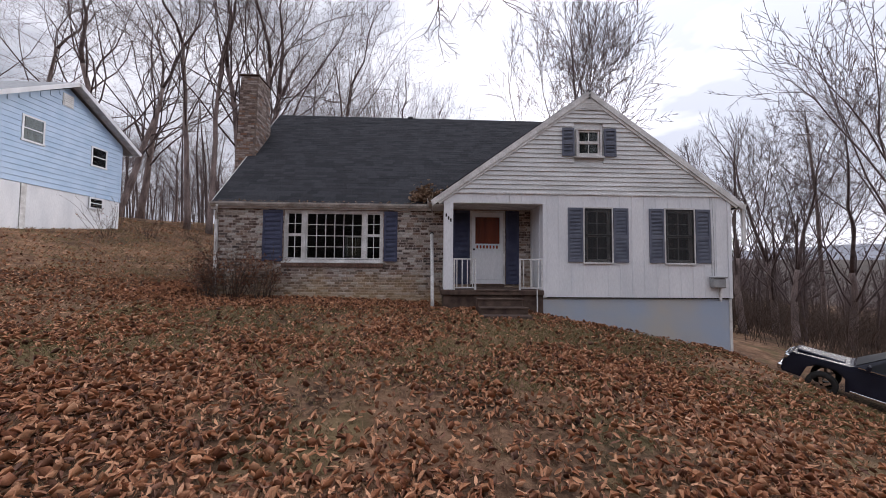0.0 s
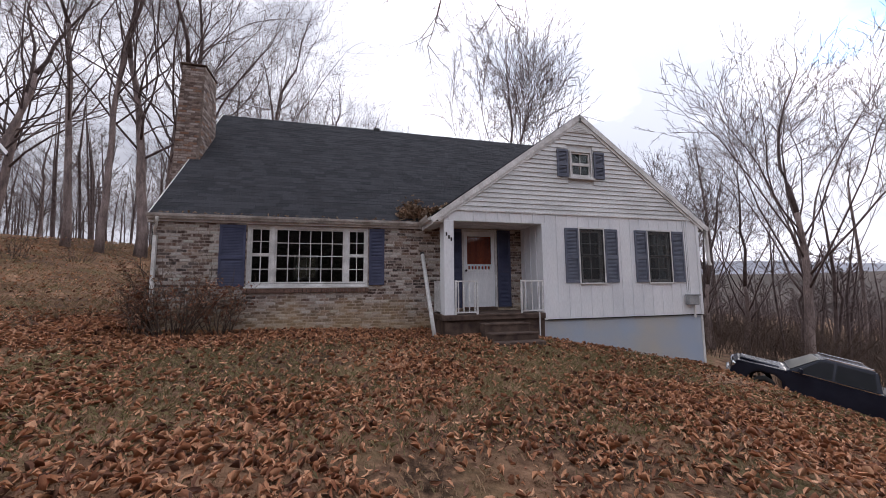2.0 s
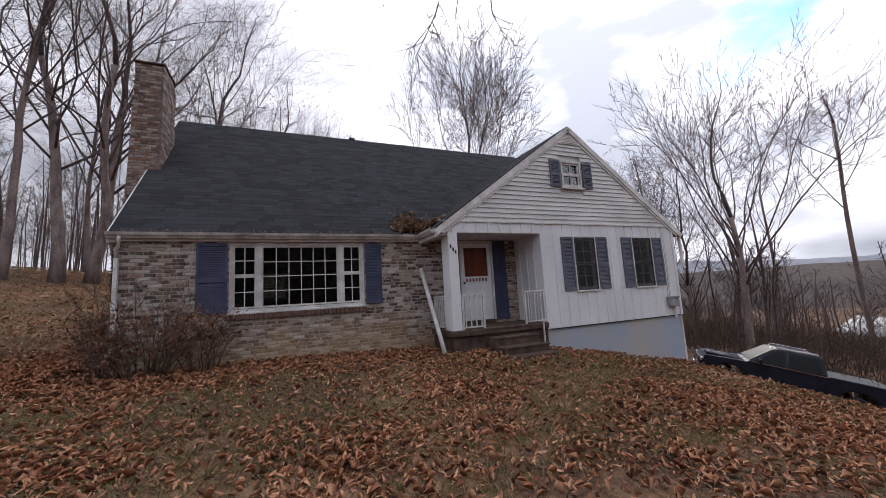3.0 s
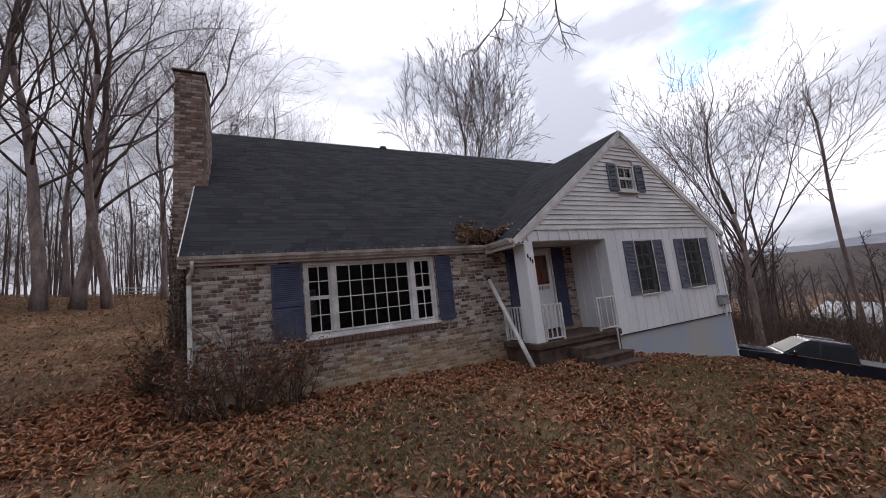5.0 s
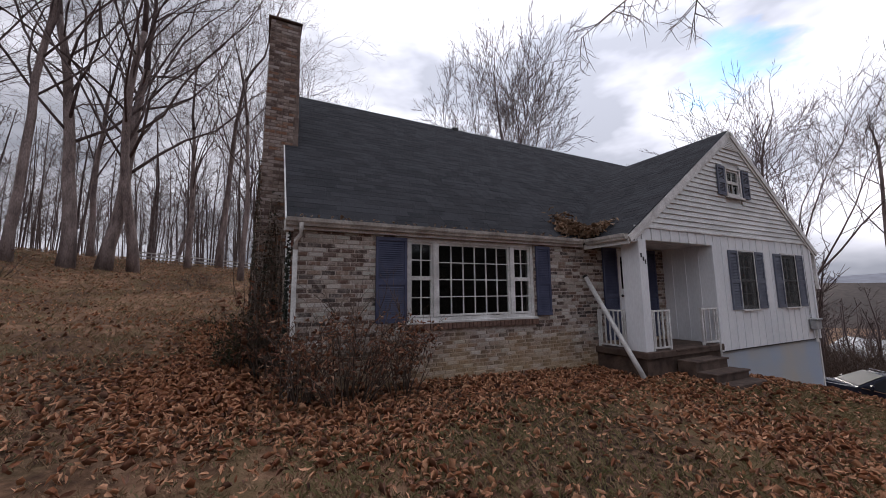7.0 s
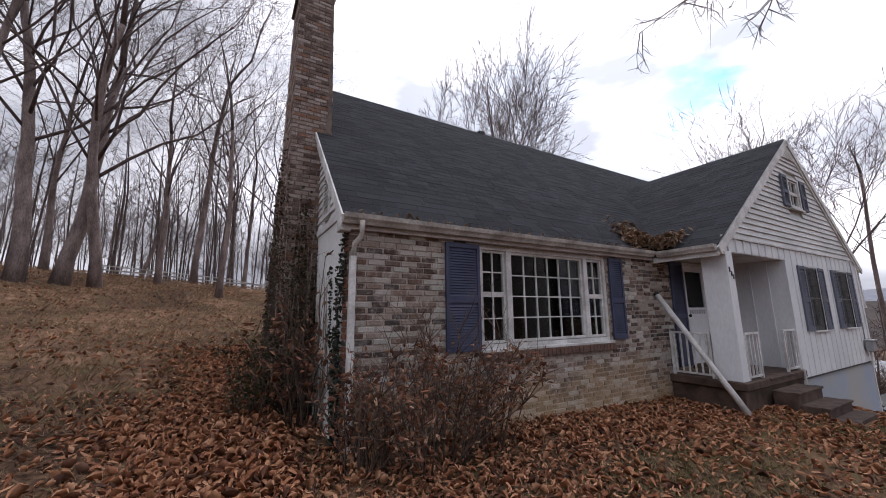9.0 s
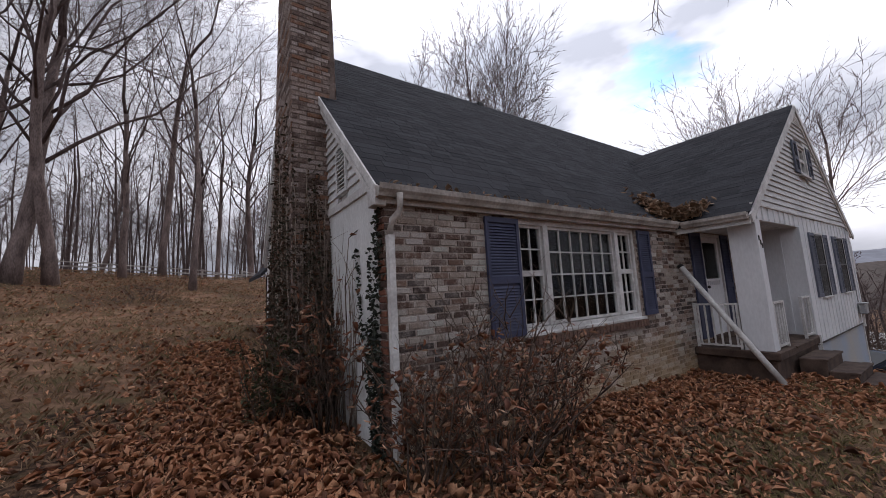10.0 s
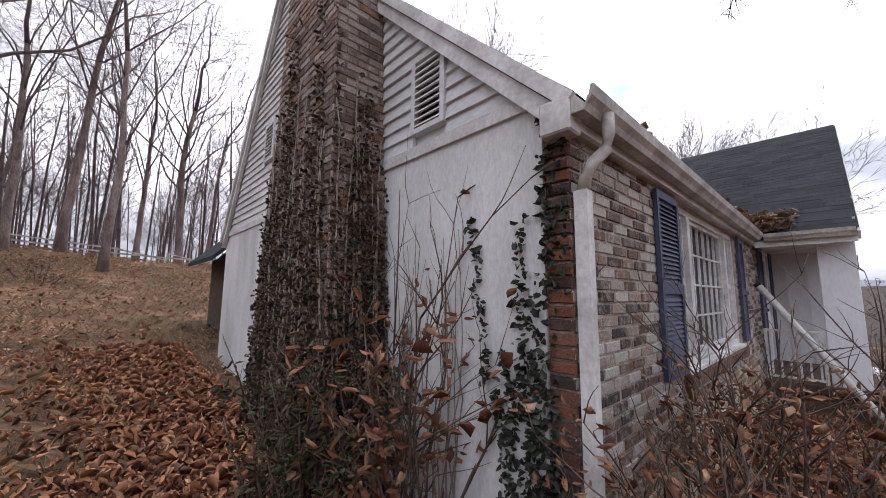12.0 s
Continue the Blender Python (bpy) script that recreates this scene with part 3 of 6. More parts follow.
# rake boards, fascia, soffit and gutters
def bar(p, q, wide, high):
    """A board from p to q: wide across, high upright."""
    p, q = Vector(p), Vector(q)
    d = (q - p).normalized()
    side = d.cross(Vector((0, 0, 1))).normalized()
    up = side.cross(d)
    b = bmesh.new()
    vs = []
    for e in (p, q):
        for s, t in ((-1, -1), (1, -1), (1, 1), (-1, 1)):
            vs.append(b.verts.new(e + side * (s * wide / 2) + up * (t * high / 2)))
    for f in ((0, 1, 2, 3), (7, 6, 5, 4), (0, 4, 5, 1), (1, 5, 6, 2), (2, 6, 7, 3), (3, 7, 4, 0)):
        b.faces.new([vs[i] for i in f])
    bmesh.ops.recalc_face_normals(b, faces=b.faces)
    return b


for sx in (GEL, GER):
    hpart("rake_board", bar((sx, YF - 0.045, 3.335), (GX, YF - 0.045, GZ - 0.085), 0.03, 0.13), M_TRIM)
    hpart("rake_frieze", bar((sx + (0.14 if sx < GX else -0.14), YF - 0.024, 3.36), (GX, YF - 0.024, GZ - 0.17), 0.024, 0.12), M_TRIM)
    hpart("rake_soffit", bar((sx, YF - 0.016, 3.325), (GX, YF - 0.016, GZ - 0.14), 0.03, 0.012), M_TRIM)
for ya in (YB - OV, YR + OV):
    hpart("rake_board", bar((XL - RO - 0.015, ya, EAVE - 0.07), (XL - RO - 0.015, RIDGE_Y, RIDGE_Z - 0.04), 0.03, 0.08), M_TRIM)
    hpart("rake_frieze", bar((XL - 0.05, ya + (0.15 if ya < 12 else -0.15), EAVE - 0.08), (XL - 0.05, RIDGE_Y, RIDGE_Z - 0.16), 0.05, 0.06), M_TRIM)
for ya in (YB - OV, YR + OV):
    hpart("rake_soffit", bar((XL - 0.032, ya, EAVE - 0.167), (XL - 0.032, RIDGE_Y, RIDGE_Z - 0.137), 0.072, 0.05), M_TRIM)
hpart("fascia", boxes((XL - RO, GEL - 0.02, YB - OV + 0.0, YB - OV + 0.03, 3.30, 3.45)), M_TRIM)
# soffit and frieze take the gutter's colour, darker than the fascia
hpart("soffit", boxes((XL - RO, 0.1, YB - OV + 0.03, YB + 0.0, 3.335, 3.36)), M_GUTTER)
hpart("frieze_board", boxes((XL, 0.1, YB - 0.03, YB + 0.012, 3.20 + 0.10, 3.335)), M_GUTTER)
hpart("cornice_return", boxes((XL - RO - 0.034, XL + 0.02, YB - OV - 0.006, YB + 0.10, 3.27, 3.445), bevel=0.01), M_TRIM)
# K-shaped gutters
GUT = [(0.0, 0.0), (-0.07, 0.0), (-0.085, 0.03), (-0.11, 0.06), (-0.12, 0.11), (-0.105, 0.11), (-0.095, 0.065), (-0.065, 0.012), (-0.012, 0.012), (-0.012, 0.11), (0.0, 0.11)]
gutter = hpart("gutter", prism(bmesh.new(), [(YB - OV - 0.003 + a, 3.345 + b) for a, b in GUT], "x", XL - RO - 0.02, -0.22), M_GUTTER, label="sagging dirty white gutter")
wing_gutter = hpart("gutter", prism(bmesh.new(), [(GEL - 0.002 + a, 3.33 + b) for a, b in GUT], "y", YF - 0.02, YB - OV - 0.12), M_GUTTER)
hpart("gutter", prism(bmesh.new(), [(GER + 0.002 - a, 3.33 + b) for a, b in GUT], "y", YF - 0.02, 13.0), M_GUTTER)
hpart("wing_fascia", boxes((GEL + 0.0, GEL + 0.03, YF - 0.03, YB - OV, 3.25, 3.36)), M_TRIM)
hpart("wing_soffit", boxes((GEL + 0.03, 0.2, YF, YB - 0.03, 3.30, 3.32)), M_TRIM)


def square_pipe(pts, wx, wy):
    b = bmesh.new()
    rings = [[b.verts.new((p[0] + sx * wx / 2, p[1] + sy * wy / 2, p[2])) for sx, sy in ((-1, -1), (1, -1), (1, 1), (-1, 1))] for p in pts]
    for r, s in zip(rings, rings[1:]):
        for k in range(4):
            b.faces.new((r[k], r[(k + 1) % 4], s[(k + 1) % 4], s[k]))
    b.faces.new(rings[0][::-1])
    b.faces.new(rings[-1])
    bmesh.ops.recalc_face_normals(b, faces=b.faces)
    return b


DSX = XL + 0.05
hpart("downspout", square_pipe([(DSX, YB - 0.045, 0.98), (DSX, YB - 0.045, 3.00)], 0.062, 0.068), M_TRIM, label="dented white downspout")
pipe("downspout_elbow", [(DSX, YB - 0.045, 2.98), (DSX, YB - 0.06, 3.06), (DSX, YB - 0.10, 3.13), (DSX + 0.05, YB - 0.15, 3.20), (DSX + 0.06, YB - 0.16, 3.28), (DSX + 0.06, YB - 0.16, 3.38)], 0.031, M_GUTTER, house, 10).matrix_parent_inverse = HM
hpart("downspout", square_pipe([(GER + 0.10, YF + 0.04, 2.38), (GER + 0.06, YF + 0.05, 2.50), (GER + 0.05, YF + 0.06, 3.34)], 0.07, 0.06), M_TRIM, label="broken white downspout hanging from the gutter")
hpart("foundation_corner_board", boxes((XR - 0.05, XR + 0.015, YF + 0.012, YF + 0.03, -1.2, 1.07)), M_TRIM)
# narrow black strip along the foot of the batten wall
hpart("black_strip", boxes((XG + 0.02, XR, YF - 0.012, YF + 0.028, 1.055, 1.078)), M_BLACK)
for wx in (6.80, 6.86):
    pipe("service_wire", [(wx, YF - 0.028, 1.62), (wx + 0.01, YF - 0.026, 2.5), (wx - 0.015, YF - 0.028, 3.57)], 0.006, M_GREY, house, 5).matrix_parent_inverse = HM

# clapboards of the wing gable, one board at a time
gable_wall = hpart("gable_wall", prism(bmesh.new(), [(0.06, 3.34), (GX, 6.06), (7.46, 3.34)], "y", YF + 0.03, YF + 0.15), M_CLAP)
# the wall behind is opened for the attic window
z = 3.60
while z < 6.0:
    h = 0.113
    half = (6.17 - (z + h * 0.5)) * (GX - GEL) / (GZ - 3.44) - 0.06
    if half < 0.1:
        break
    spans = [(GX - half, GX + half)]
    if z + h > ATTIC[2] - 0.06 and z < ATTIC[3] + 0.05:
        spans = [(GX - half, ATTIC[0] - 0.05), (ATTIC[1] + 0.05, GX + half)]
    for xa, xb in spans:
        if xb - xa < 0.05:
            continue
        b2 = bmesh.new()
        prism(b2, [(YF + 0.028, z), (YF - 0.022, z), (YF - 0.018, z + 0.006), (YF + 0.008, z + h + 0.01), (YF + 0.028, z + h + 0.01)], "x", xa, xb)
        part("clapboard", b2, M_CLAP, gable_wall)
    z += h
hpart("band_board", boxes((0.06, 7.46, YF - 0.03, YF - 0.002, 3.585, 3.615)), M_TRIM)
# porch lintel with small battens, down to the opening
hpart("porch_lintel", boxes((0.16, XG, YF, YF + 0.18, 3.35, 3.60)), M_WHITE)
for i in range(8):
    hpart("lintel_batten", boxes((0.26 + 0.3 * i, 0.295 + 0.3 * i, YF - 0.02, YF, 3.36, 3.585)), M_WHITE)
hpart("porch_ceiling", boxes((0.16, XG, YF + 0.18, YB, 3.36, 3.40)), M_TRIM)
hpart("gable_vent", prism(bmesh.new(), [(GX - 0.34, 5.72), (GX, 5.98), (GX + 0.34, 5.72)], "y", YF - 0.035, YF - 0.01), M_TRIM)
for i in range(4):
    zz = 5.75 + 0.045 * i
    w = (5.96 - zz) * 1.25
    hpart("vent_slat", boxes((GX - w, GX + w, YF - 0.045, YF - 0.03, zz, zz + 0.02)), M_TRIM)

# clapboards of the end gable
end_gable = hpart("end_gable", prism(bmesh.new(), [(YB + 0.30, 3.60), (RIDGE_Y, RIDGE_Z - 0.16), (YR - 0.05, 3.60)], "x", XL + 0.03, XL + 0.15), M_CLAP)
VENT = (10.73, 11.01, 3.72, 4.25)
BVENT = (14.3, 14.6, 4.45, 4.95)
z = 3.58
while z < 7.3:
    h = 0.111
    ya = YB + 0.04 + (z + h * 0.3 - EAVE + 0.13) * (RIDGE_Y - YB + OV) / (RIDGE_Z - EAVE + 0.03)
    yb = RIDGE_Y + (RIDGE_Y - ya) * (YR - RIDGE_Y) / (RIDGE_Y - YB)
    spans = [(ya, yb)]
    for v in (VENT, BVENT):
        if z + h > v[2] - 0.03 and z < v[3] + 0.03:
            spans = [s for a, b in spans for s in ([(a, v[0] - 0.04), (v[1] + 0.04, b)] if a < v[0] < b else [(a, b)])]
    for a, b in spans:
        if b - a > 0.05:
            b2 = bmesh.new()
            prism(b2, [(XL + 0.028, z), (XL - 0.02, z), (XL - 0.017, z + 0.006), (XL + 0.006, z + h + 0.01), (XL + 0.028, z + h + 0.01)], "y", a, b)
            part("clapboard", b2, M_CLAP, end_gable)
    z += h
hpart("end_band", boxes((XL - 0.024, XL + 0.0, YB + 0.1, YR - 0.1, 3.50, 3.585)), M_TRIM)
for v in (VENT, BVENT):
    louvre = hpart("louvre_vent", boxes((XL + 0.03, XL + 0.04, v[0], v[1], v[2], v[3])), M_BLACK)
    part("vent_frame", boxes((XL - 0.034, XL + 0.03, v[0] - 0.045, v[0], v[2] - 0.04, v[3] + 0.04), (XL - 0.034, XL + 0.03, v[1], v[1] + 0.045, v[2] - 0.04, v[3] + 0.04), (XL - 0.034, XL + 0.03, v[0], v[1], v[2] - 0.04, v[2]), (XL - 0.034, XL + 0.03, v[0], v[1], v[3], v[3] + 0.04)), M_CLAP, louvre)
    for i in range(10):
        zz = v[2] + 0.012 + i * 0.052
        b2 = bmesh.new()
        prism(b2, [(XL - 0.035, zz), (XL - 0.035, zz + 0.012), (XL + 0.025, zz + 0.042), (XL + 0.025, zz + 0.03)], "y", v[0], v[1])
        part("slat", b2, M_TRIM, louvre)


# windows
def window(name, op, y, cols_rows, frame_w=0.06, mat=M_TRIM, label=""):
    """op: opening; cols_rows: list of (xa, xb, za, zb, cols, rows) sashes."""
    win = hpart(name, boxes((op[0], op[0] + frame_w, y - 0.03, y + 0.10, op[2], op[3]), (op[1] - frame_w, op[1], y - 0.03, y + 0.10, op[2], op[3]),
                            (op[0] + frame_w, op[1] - frame_w, y - 0.03, y + 0.10, op[3] - frame_w, op[3]), (op[0] + frame_w, op[1] - frame_w, y - 0.03, y + 0.10, op[2], op[2] + frame_w)), mat, label=label)
    for xa, xb, za, zb, c, r in cols_rows:
        s = 0.035
        part("sash", boxes((xa, xa + s, y, y + 0.05, za, zb), (xb - s, xb, y, y + 0.05, za, zb), (xa + s, xb - s, y, y + 0.05, za, za + s), (xa + s, xb - s, y, y + 0.05, zb - s, zb)), mat, win)
        wx, wz = (xb - xa - 2 * s) / c, (zb - za - 2 * s) / r
        for i in range(1, c):
            part("muntin", boxes((xa + s + i * wx - 0.009, xa + s + i * wx + 0.009, y + 0.008, y + 0.03, za + s, zb - s)), mat, win)
        for i in range(1, r):
            part("muntin", boxes((xa + s, xb - s, y + 0.010, y + 0.028, za + s + i * wz - 0.009, za + s + i * wz + 0.009)), mat, win)
        pane = part("pane", boxes((xa + s - 0.004, xb - s + 0.004, y + 0.031, y + 0.036, za + s - 0.004, zb - s + 0.004)), M_GLASS, win)
        pane.visible_shadow = False
    return win


def pz(a, b, f):
    return a + (b - a) * f


pa, pb, pc, pd = -4.02, -3.60, -2.02, -1.50
z0, z1, zm = 1.97, 3.23, 2.62
pic = window("picture_window", PIC, YB + 0.07, [(pa, pa + 0.42, z0, zm, 2, 2), (pa, pa + 0.42, zm, z1, 2, 2), (pa + 0.51, pd - 0.49, z0, z1, 6, 4), (pd - 0.40, pd, z0, zm, 2, 2), (pd - 0.40, pd, zm, z1, 2, 2)], label="white picture window with many small panes")
part("mullion", boxes((pa + 0.42, pa + 0.51, YB + 0.03, YB + 0.16, z0, z1)), M_TRIM, pic)
part("mullion", boxes((pd - 0.49, pd - 0.40, YB + 0.03, YB + 0.16, z0, z1)), M_TRIM, pic)
part("sill", boxes((PIC[0] - 0.03, PIC[1] + 0.03, YB - 0.03, YB + 0.10, 1.865, 1.905), bevel=0.006), M_TRIM, pic)
for n_w, op in (("double_hung_window", W1), ("double_hung_window", W2)):
    zmid = (op[2] + op[3]) / 2
    w = window(n_w, op, YF + 0.03, [(op[0] + 0.055, op[1] - 0.055, op[2] + 0.05, zmid, 2, 2), (op[0] + 0.055, op[1] - 0.055, zmid, op[3] - 0.05, 2, 2)], 0.05, label="double-hung window behind a dark insect screen")
    part("screen_frame", boxes((op[0] - 0.004, op[0] + 0.03, YF - 0.018, YF - 0.004, op[2], op[3]), (op[1] - 0.03, op[1] + 0.004, YF - 0.018, YF - 0.004, op[2], op[3]), (op[0] + 0.03, op[1] - 0.03, YF - 0.018, YF - 0.004, op[3] - 0.03, op[3]), (op[0] + 0.03, op[1] - 0.03, YF - 0.018, YF - 0.004, zmid - 0.015, zmid + 0.015)), M_BLACK, w)
    part("sill", boxes((op[0] - 0.04, op[1] + 0.04, YF - 0.05, YF + 0.02, op[2] - 0.04, op[2] - 0.002), bevel=0.005), M_TRIM, w)
    part("casing", boxes((op[0] - 0.04, op[0] - 0.004, YF - 0.022, YF - 0.001, op[2], op[3] + 0.035), (op[1] + 0.004, op[1] + 0.04, YF - 0.022, YF - 0.001, op[2], op[3] + 0.035), (op[0] - 0.004, op[1] + 0.004, YF - 0.022, YF - 0.001, op[3] + 0.002, op[3] + 0.035)), M_TRIM, w)
    screen = part("insect_screen", boxes((op[0] + 0.03, op[1] - 0.03, YF - 0.012, YF - 0.010, op[2], op[3] - 0.03)), M_SCREEN, w)
    b2 = bmesh.new()
    for i in range(12):
        xx = op[0] + 0.05 + i * (op[1] - op[0] - 0.1) / 12
        box(b2, xx, xx + 0.04, YF + 0.17 + 0.015 * (i % 2), YF + 0.18 + 0.015 * (i % 2), op[2] + 0.05, op[3] - 0.05)
    part("curtain", b2, M_CURTAIN, w, "greyish lace curtain")
zmid = (ATTIC[2] + ATTIC[3]) / 2
aw = window("attic_window", ATTIC, YF - 0.012, [(ATTIC[0] + 0.05, ATTIC[1] - 0.05, ATTIC[2] + 0.05, zmid, 2, 1), (ATTIC[0] + 0.05, ATTIC[1] - 0.05, zmid, ATTIC[3] - 0.05, 2, 1)], 0.04)
# black sheet in place of the shade inside the attic
part("backing", boxes((ATTIC[0] + 0.05, ATTIC[1] - 0.05, YF + 0.027, YF + 0.032, ATTIC[2] + 0.05, ATTIC[3] - 0.05)), M_BLACK, aw)
part("sill", boxes((ATTIC[0] - 0.06, ATTIC[1] + 0.06, YF - 0.07, YF - 0.01, ATTIC[2] - 0.04, ATTIC[2] - 0.002)), M_TRIM, aw)
rw = window("rear_window", REARW, YR - 0.12, [(REARW[0] + 0.06, REARW[1] - 0.06, REARW[2] + 0.06, REARW[3] - 0.06, 2, 2)])


# shutters: stiles, rails and slats
def shutter(xa, xb, za, zb, y, mat, slats=True, label=""):
    s, d = 0.045, 0.032
    zm2 = pz(za, zb, 0.47)
    sh = hpart("shutter", boxes((xa, xa + s, y - d, y - 0.002, za, zb), (xb - s, xb, y - d, y - 0.002, za, zb), (xa + s, xb - s, y - d, y - 0.002, za, za + 0.07), (xa + s, xb - s, y - d, y - 0.002, zb - 0.06, zb), (xa + s, xb - s, y - d, y - 0.002, zm2 - 0.04, zm2 + 0.04)), mat, label=label)
    part("back_panel", boxes((xa + s, xb - s, y - 0.008, y - 0.003, za + 0.07, zb - 0.06)), mat, sh)
    if slats:
        sb = bmesh.new()
        prism(sb, [(-d + 0.004, 0.0), (-d + 0.009, 0.0), (-0.008, 0.026), (-0.013, 0.026)], "x", xa + s, xb - s)
        me = mesh_of("slat", sb, mat)
        for lo, hi in ((za + 0.07, zm2 - 0.04), (zm2 + 0.04, zb - 0.06)):
            k = int((hi - lo) / 0.034)
            for i in range(k):
                ob = new("slat", me)
                ob.parent = sh
                ob.matrix_basis = pose(0, y, lo + 0.002 + i * 0.034)
    return sh


shutter(-4.62, -4.10, 1.90, 3.27, YB, M_BLUE, label="louvred slate-blue wooden shutter")
shutter(-1.41, -1.05, 1.92, 3.27, YB, M_BLUE, label="louvred slate-blue wooden shutter")
for op in (W1, W2):
    shutter(op[0] - 0.42, op[0] - 0.05, op[2] - 0.0, op[3] + 0.01, YF - 0.001, M_GREYBLUE, label="faded grey-blue louvred shutter")
    shutter(op[1] + 0.05, op[1] + 0.42, op[2] - 0.0, op[3] + 0.01, YF - 0.001, M_GREYBLUE, label="faded grey-blue louvred shutter")
shutter(ATTIC[0] - 0.36, ATTIC[0] - 0.055, ATTIC[2], ATTIC[3], YF - 0.022, M_GREYBLUE, label="small faded shutter")
shutter(ATTIC[1] + 0.055, ATTIC[1] + 0.36, ATTIC[2], ATTIC[3], YF - 0.022, M_GREYBLUE, label="small faded shutter")
shutter(0.46, 0.91, 1.33, 3.33, YB, M_BLUE, label="tall slate-blue shutter beside the door")
shutter(1.90, 2.26, 1.33, 3.33, YB, M_BLUE, label="tall slate-blue shutter beside the door")

# chimney, its face built brick by brick
CH_LO, CH_HI = (-6.37, XL, 11.28, 13.0, 0.6), (-6.29, -5.74, 11.66, 12.5, 7.88)
bm = bmesh.new()
def chim_at(s):
    return [a + (b - a) * s for a, b in zip(CH_LO, CH_HI)]


rings = []
for s in (0.0, 1.0):
    xa, xb, ya, yb, z = chim_at(s)
    rings.append([bm.verts.new(p) for p in ((xa + 0.012, ya + 0.012, z), (xb + 0.2 * (1 - s), ya + 0.012, z), (xb + 0.2 * (1 - s), yb, z), (xa + 0.012, yb, z))])
for k in range(4):
    bm.faces.new((rings[0][k], rings[0][(k + 1) % 4], rings[1][(k + 1) % 4], rings[1][k]))
bm.faces.new(rings[1])
bm.faces.new(rings[0][::-1])
chimney = hpart("chimney", bm, M_CHIM_MORTAR, label="tall weathered brick chimney overgrown with ivy")
part("cap", boxes((-6.33, -5.70, 11.62, 12.54, 7.88, 7.93), bevel=0.015), M_DECK, chimney)

AZ, jr = Vector((0, 0, 1)), random.Random(12)
BV = [(0, 0), (1, 0), (1, 1), (0, 1)]


def brick_box(V, F, o, a, b, n, la, lb, d, jit):
    """A chamfered brick: from o, along a by la, along b by lb, standing out by d along n."""
    base = len(V)
    c = 0.006
    la, o = la - 0.005 * jr.random(), o + a * (0.005 * jr.random()) + b * (0.006 * (jr.random() - 0.5))
    b = b + a * (0.07 * (jr.random() - 0.5))
    a = a + AZ * (0.012 * (jr.random() - 0.5))
    for p, q in BV:
        V.append(o + a * (p * la) + b * (q * lb) - n * 0.004)
    for p, q in BV:
        V.append(o + a * (c + p * (la - 2 * c)) + b * (c + q * (lb - 2 * c)) + n * (d + jit))
    F.append((base + 4, base + 5, base + 6, base + 7))
    for k in range(4):
        j = (k + 1) % 4
        F.append((base + k, base + j, base + 4 + j, base + 4 + k))


rnd = random.Random(11)
COURSE, BL = 0.0677, 0.208
V, F = [], []
n_c = int((7.88 - 0.7) / COURSE)
for i in range(n_c):
    z = 0.7 + i * COURSE
    xa, xb, ya, yb, _ = chim_at((z - 0.6) / 7.28)
    off = 0.5 * BL * (i % 2)
    for o, a, n, run in ((Vector((xa, ya + 0.012, z)), Vector((1, 0, 0)), Vector((0, -1, 0)), max(0.45, xb - xa)),
                         (Vector((xa + 0.012, yb, z)), Vector((0, -1, 0)), Vector((-1, 0, 0)), yb - ya),
                         (Vector((xb + 0.2 * (1 - (z - 0.6) / 7.28), ya, z)), Vector((0, 1, 0)), Vector((1, 0, 0)), yb - ya)):
        if n.x > 0.5 and z < 4.2:
            continue
        u = -off
        while u < run - 0.02:
            s, e = max(u, 0.0), min(u + BL - 0.011, run)
            if e - s > 0.03:
                brick_box(V, F, o + a * s, a, Vector((0, 0, 1)), n, e - s, COURSE - 0.010, 0.004, 0.005 * rnd.random())
            u += BL
ob = new("brick_facing", raw("brick_facing", V, F, M_CHIM))
ob.parent = chimney
tagged(ob, kind="stuff")

# bricks of the front wall
V, F, singles = [], [], 0
NB, me_cache = Vector((0, -1, 0)), {}
AX = Vector((1, 0, 0))
for i in range(int((3.36 - 0.62) / COURSE)):
    z = 0.62 + i * COURSE
    u = XL - 0.5 * BL * (i % 2) + 0.02 + rnd.uniform(-0.03, 0.03)
    while u < XG - 0.03:
        s, e = max(u, XL), min(u + BL - 0.018, XG)
        for ox in (PIC, DOOR):
            if z + COURSE > ox[2] + 0.0 - (0.13 if ox is PIC else 0) and z < ox[3]:
                if s < ox[1] and e > ox[0]:
                    if s < ox[0]:
                        e = min(e, ox[0])
                    elif e > ox[1]:
                        s = max(s, ox[1])
                    else:
                        s = e
        u += BL + rnd.uniform(-0.012, 0.012)
        if e - s < 0.025:
            continue
        jit = 0.006 * rnd.random()
        near = s < -4.6 and e - s > 0.19 and z > 1.05 and singles < 300 and s > XL + 0.001
        if near:
            key = (round(e - s, 2), int(jit * 500))
            if key not in me_cache:
                v2, f2 = [], []
                brick_box(v2, f2, Vector((0, 0, 0)), AX, AZ, NB, e - s, COURSE - 0.010, 0.006, jit)
                me_cache[key] = raw("brick", v2, f2, M_BRICK)
            ob = new("brick", me_cache[key])
            ob.parent = brick_wall
            ob.matrix_basis = pose(s, YB + 0.012, z)
            singles += 1
        else:
            brick_box(V, F, Vector((s, YB + 0.012, z)), AX, AZ, NB, e - s, COURSE - 0.010, 0.006, jit)
ob = new("brick_run", raw("brick_run", V, F, M_BRICK_J))
ob.parent = brick_wall
tagged(ob, kind="stuff")
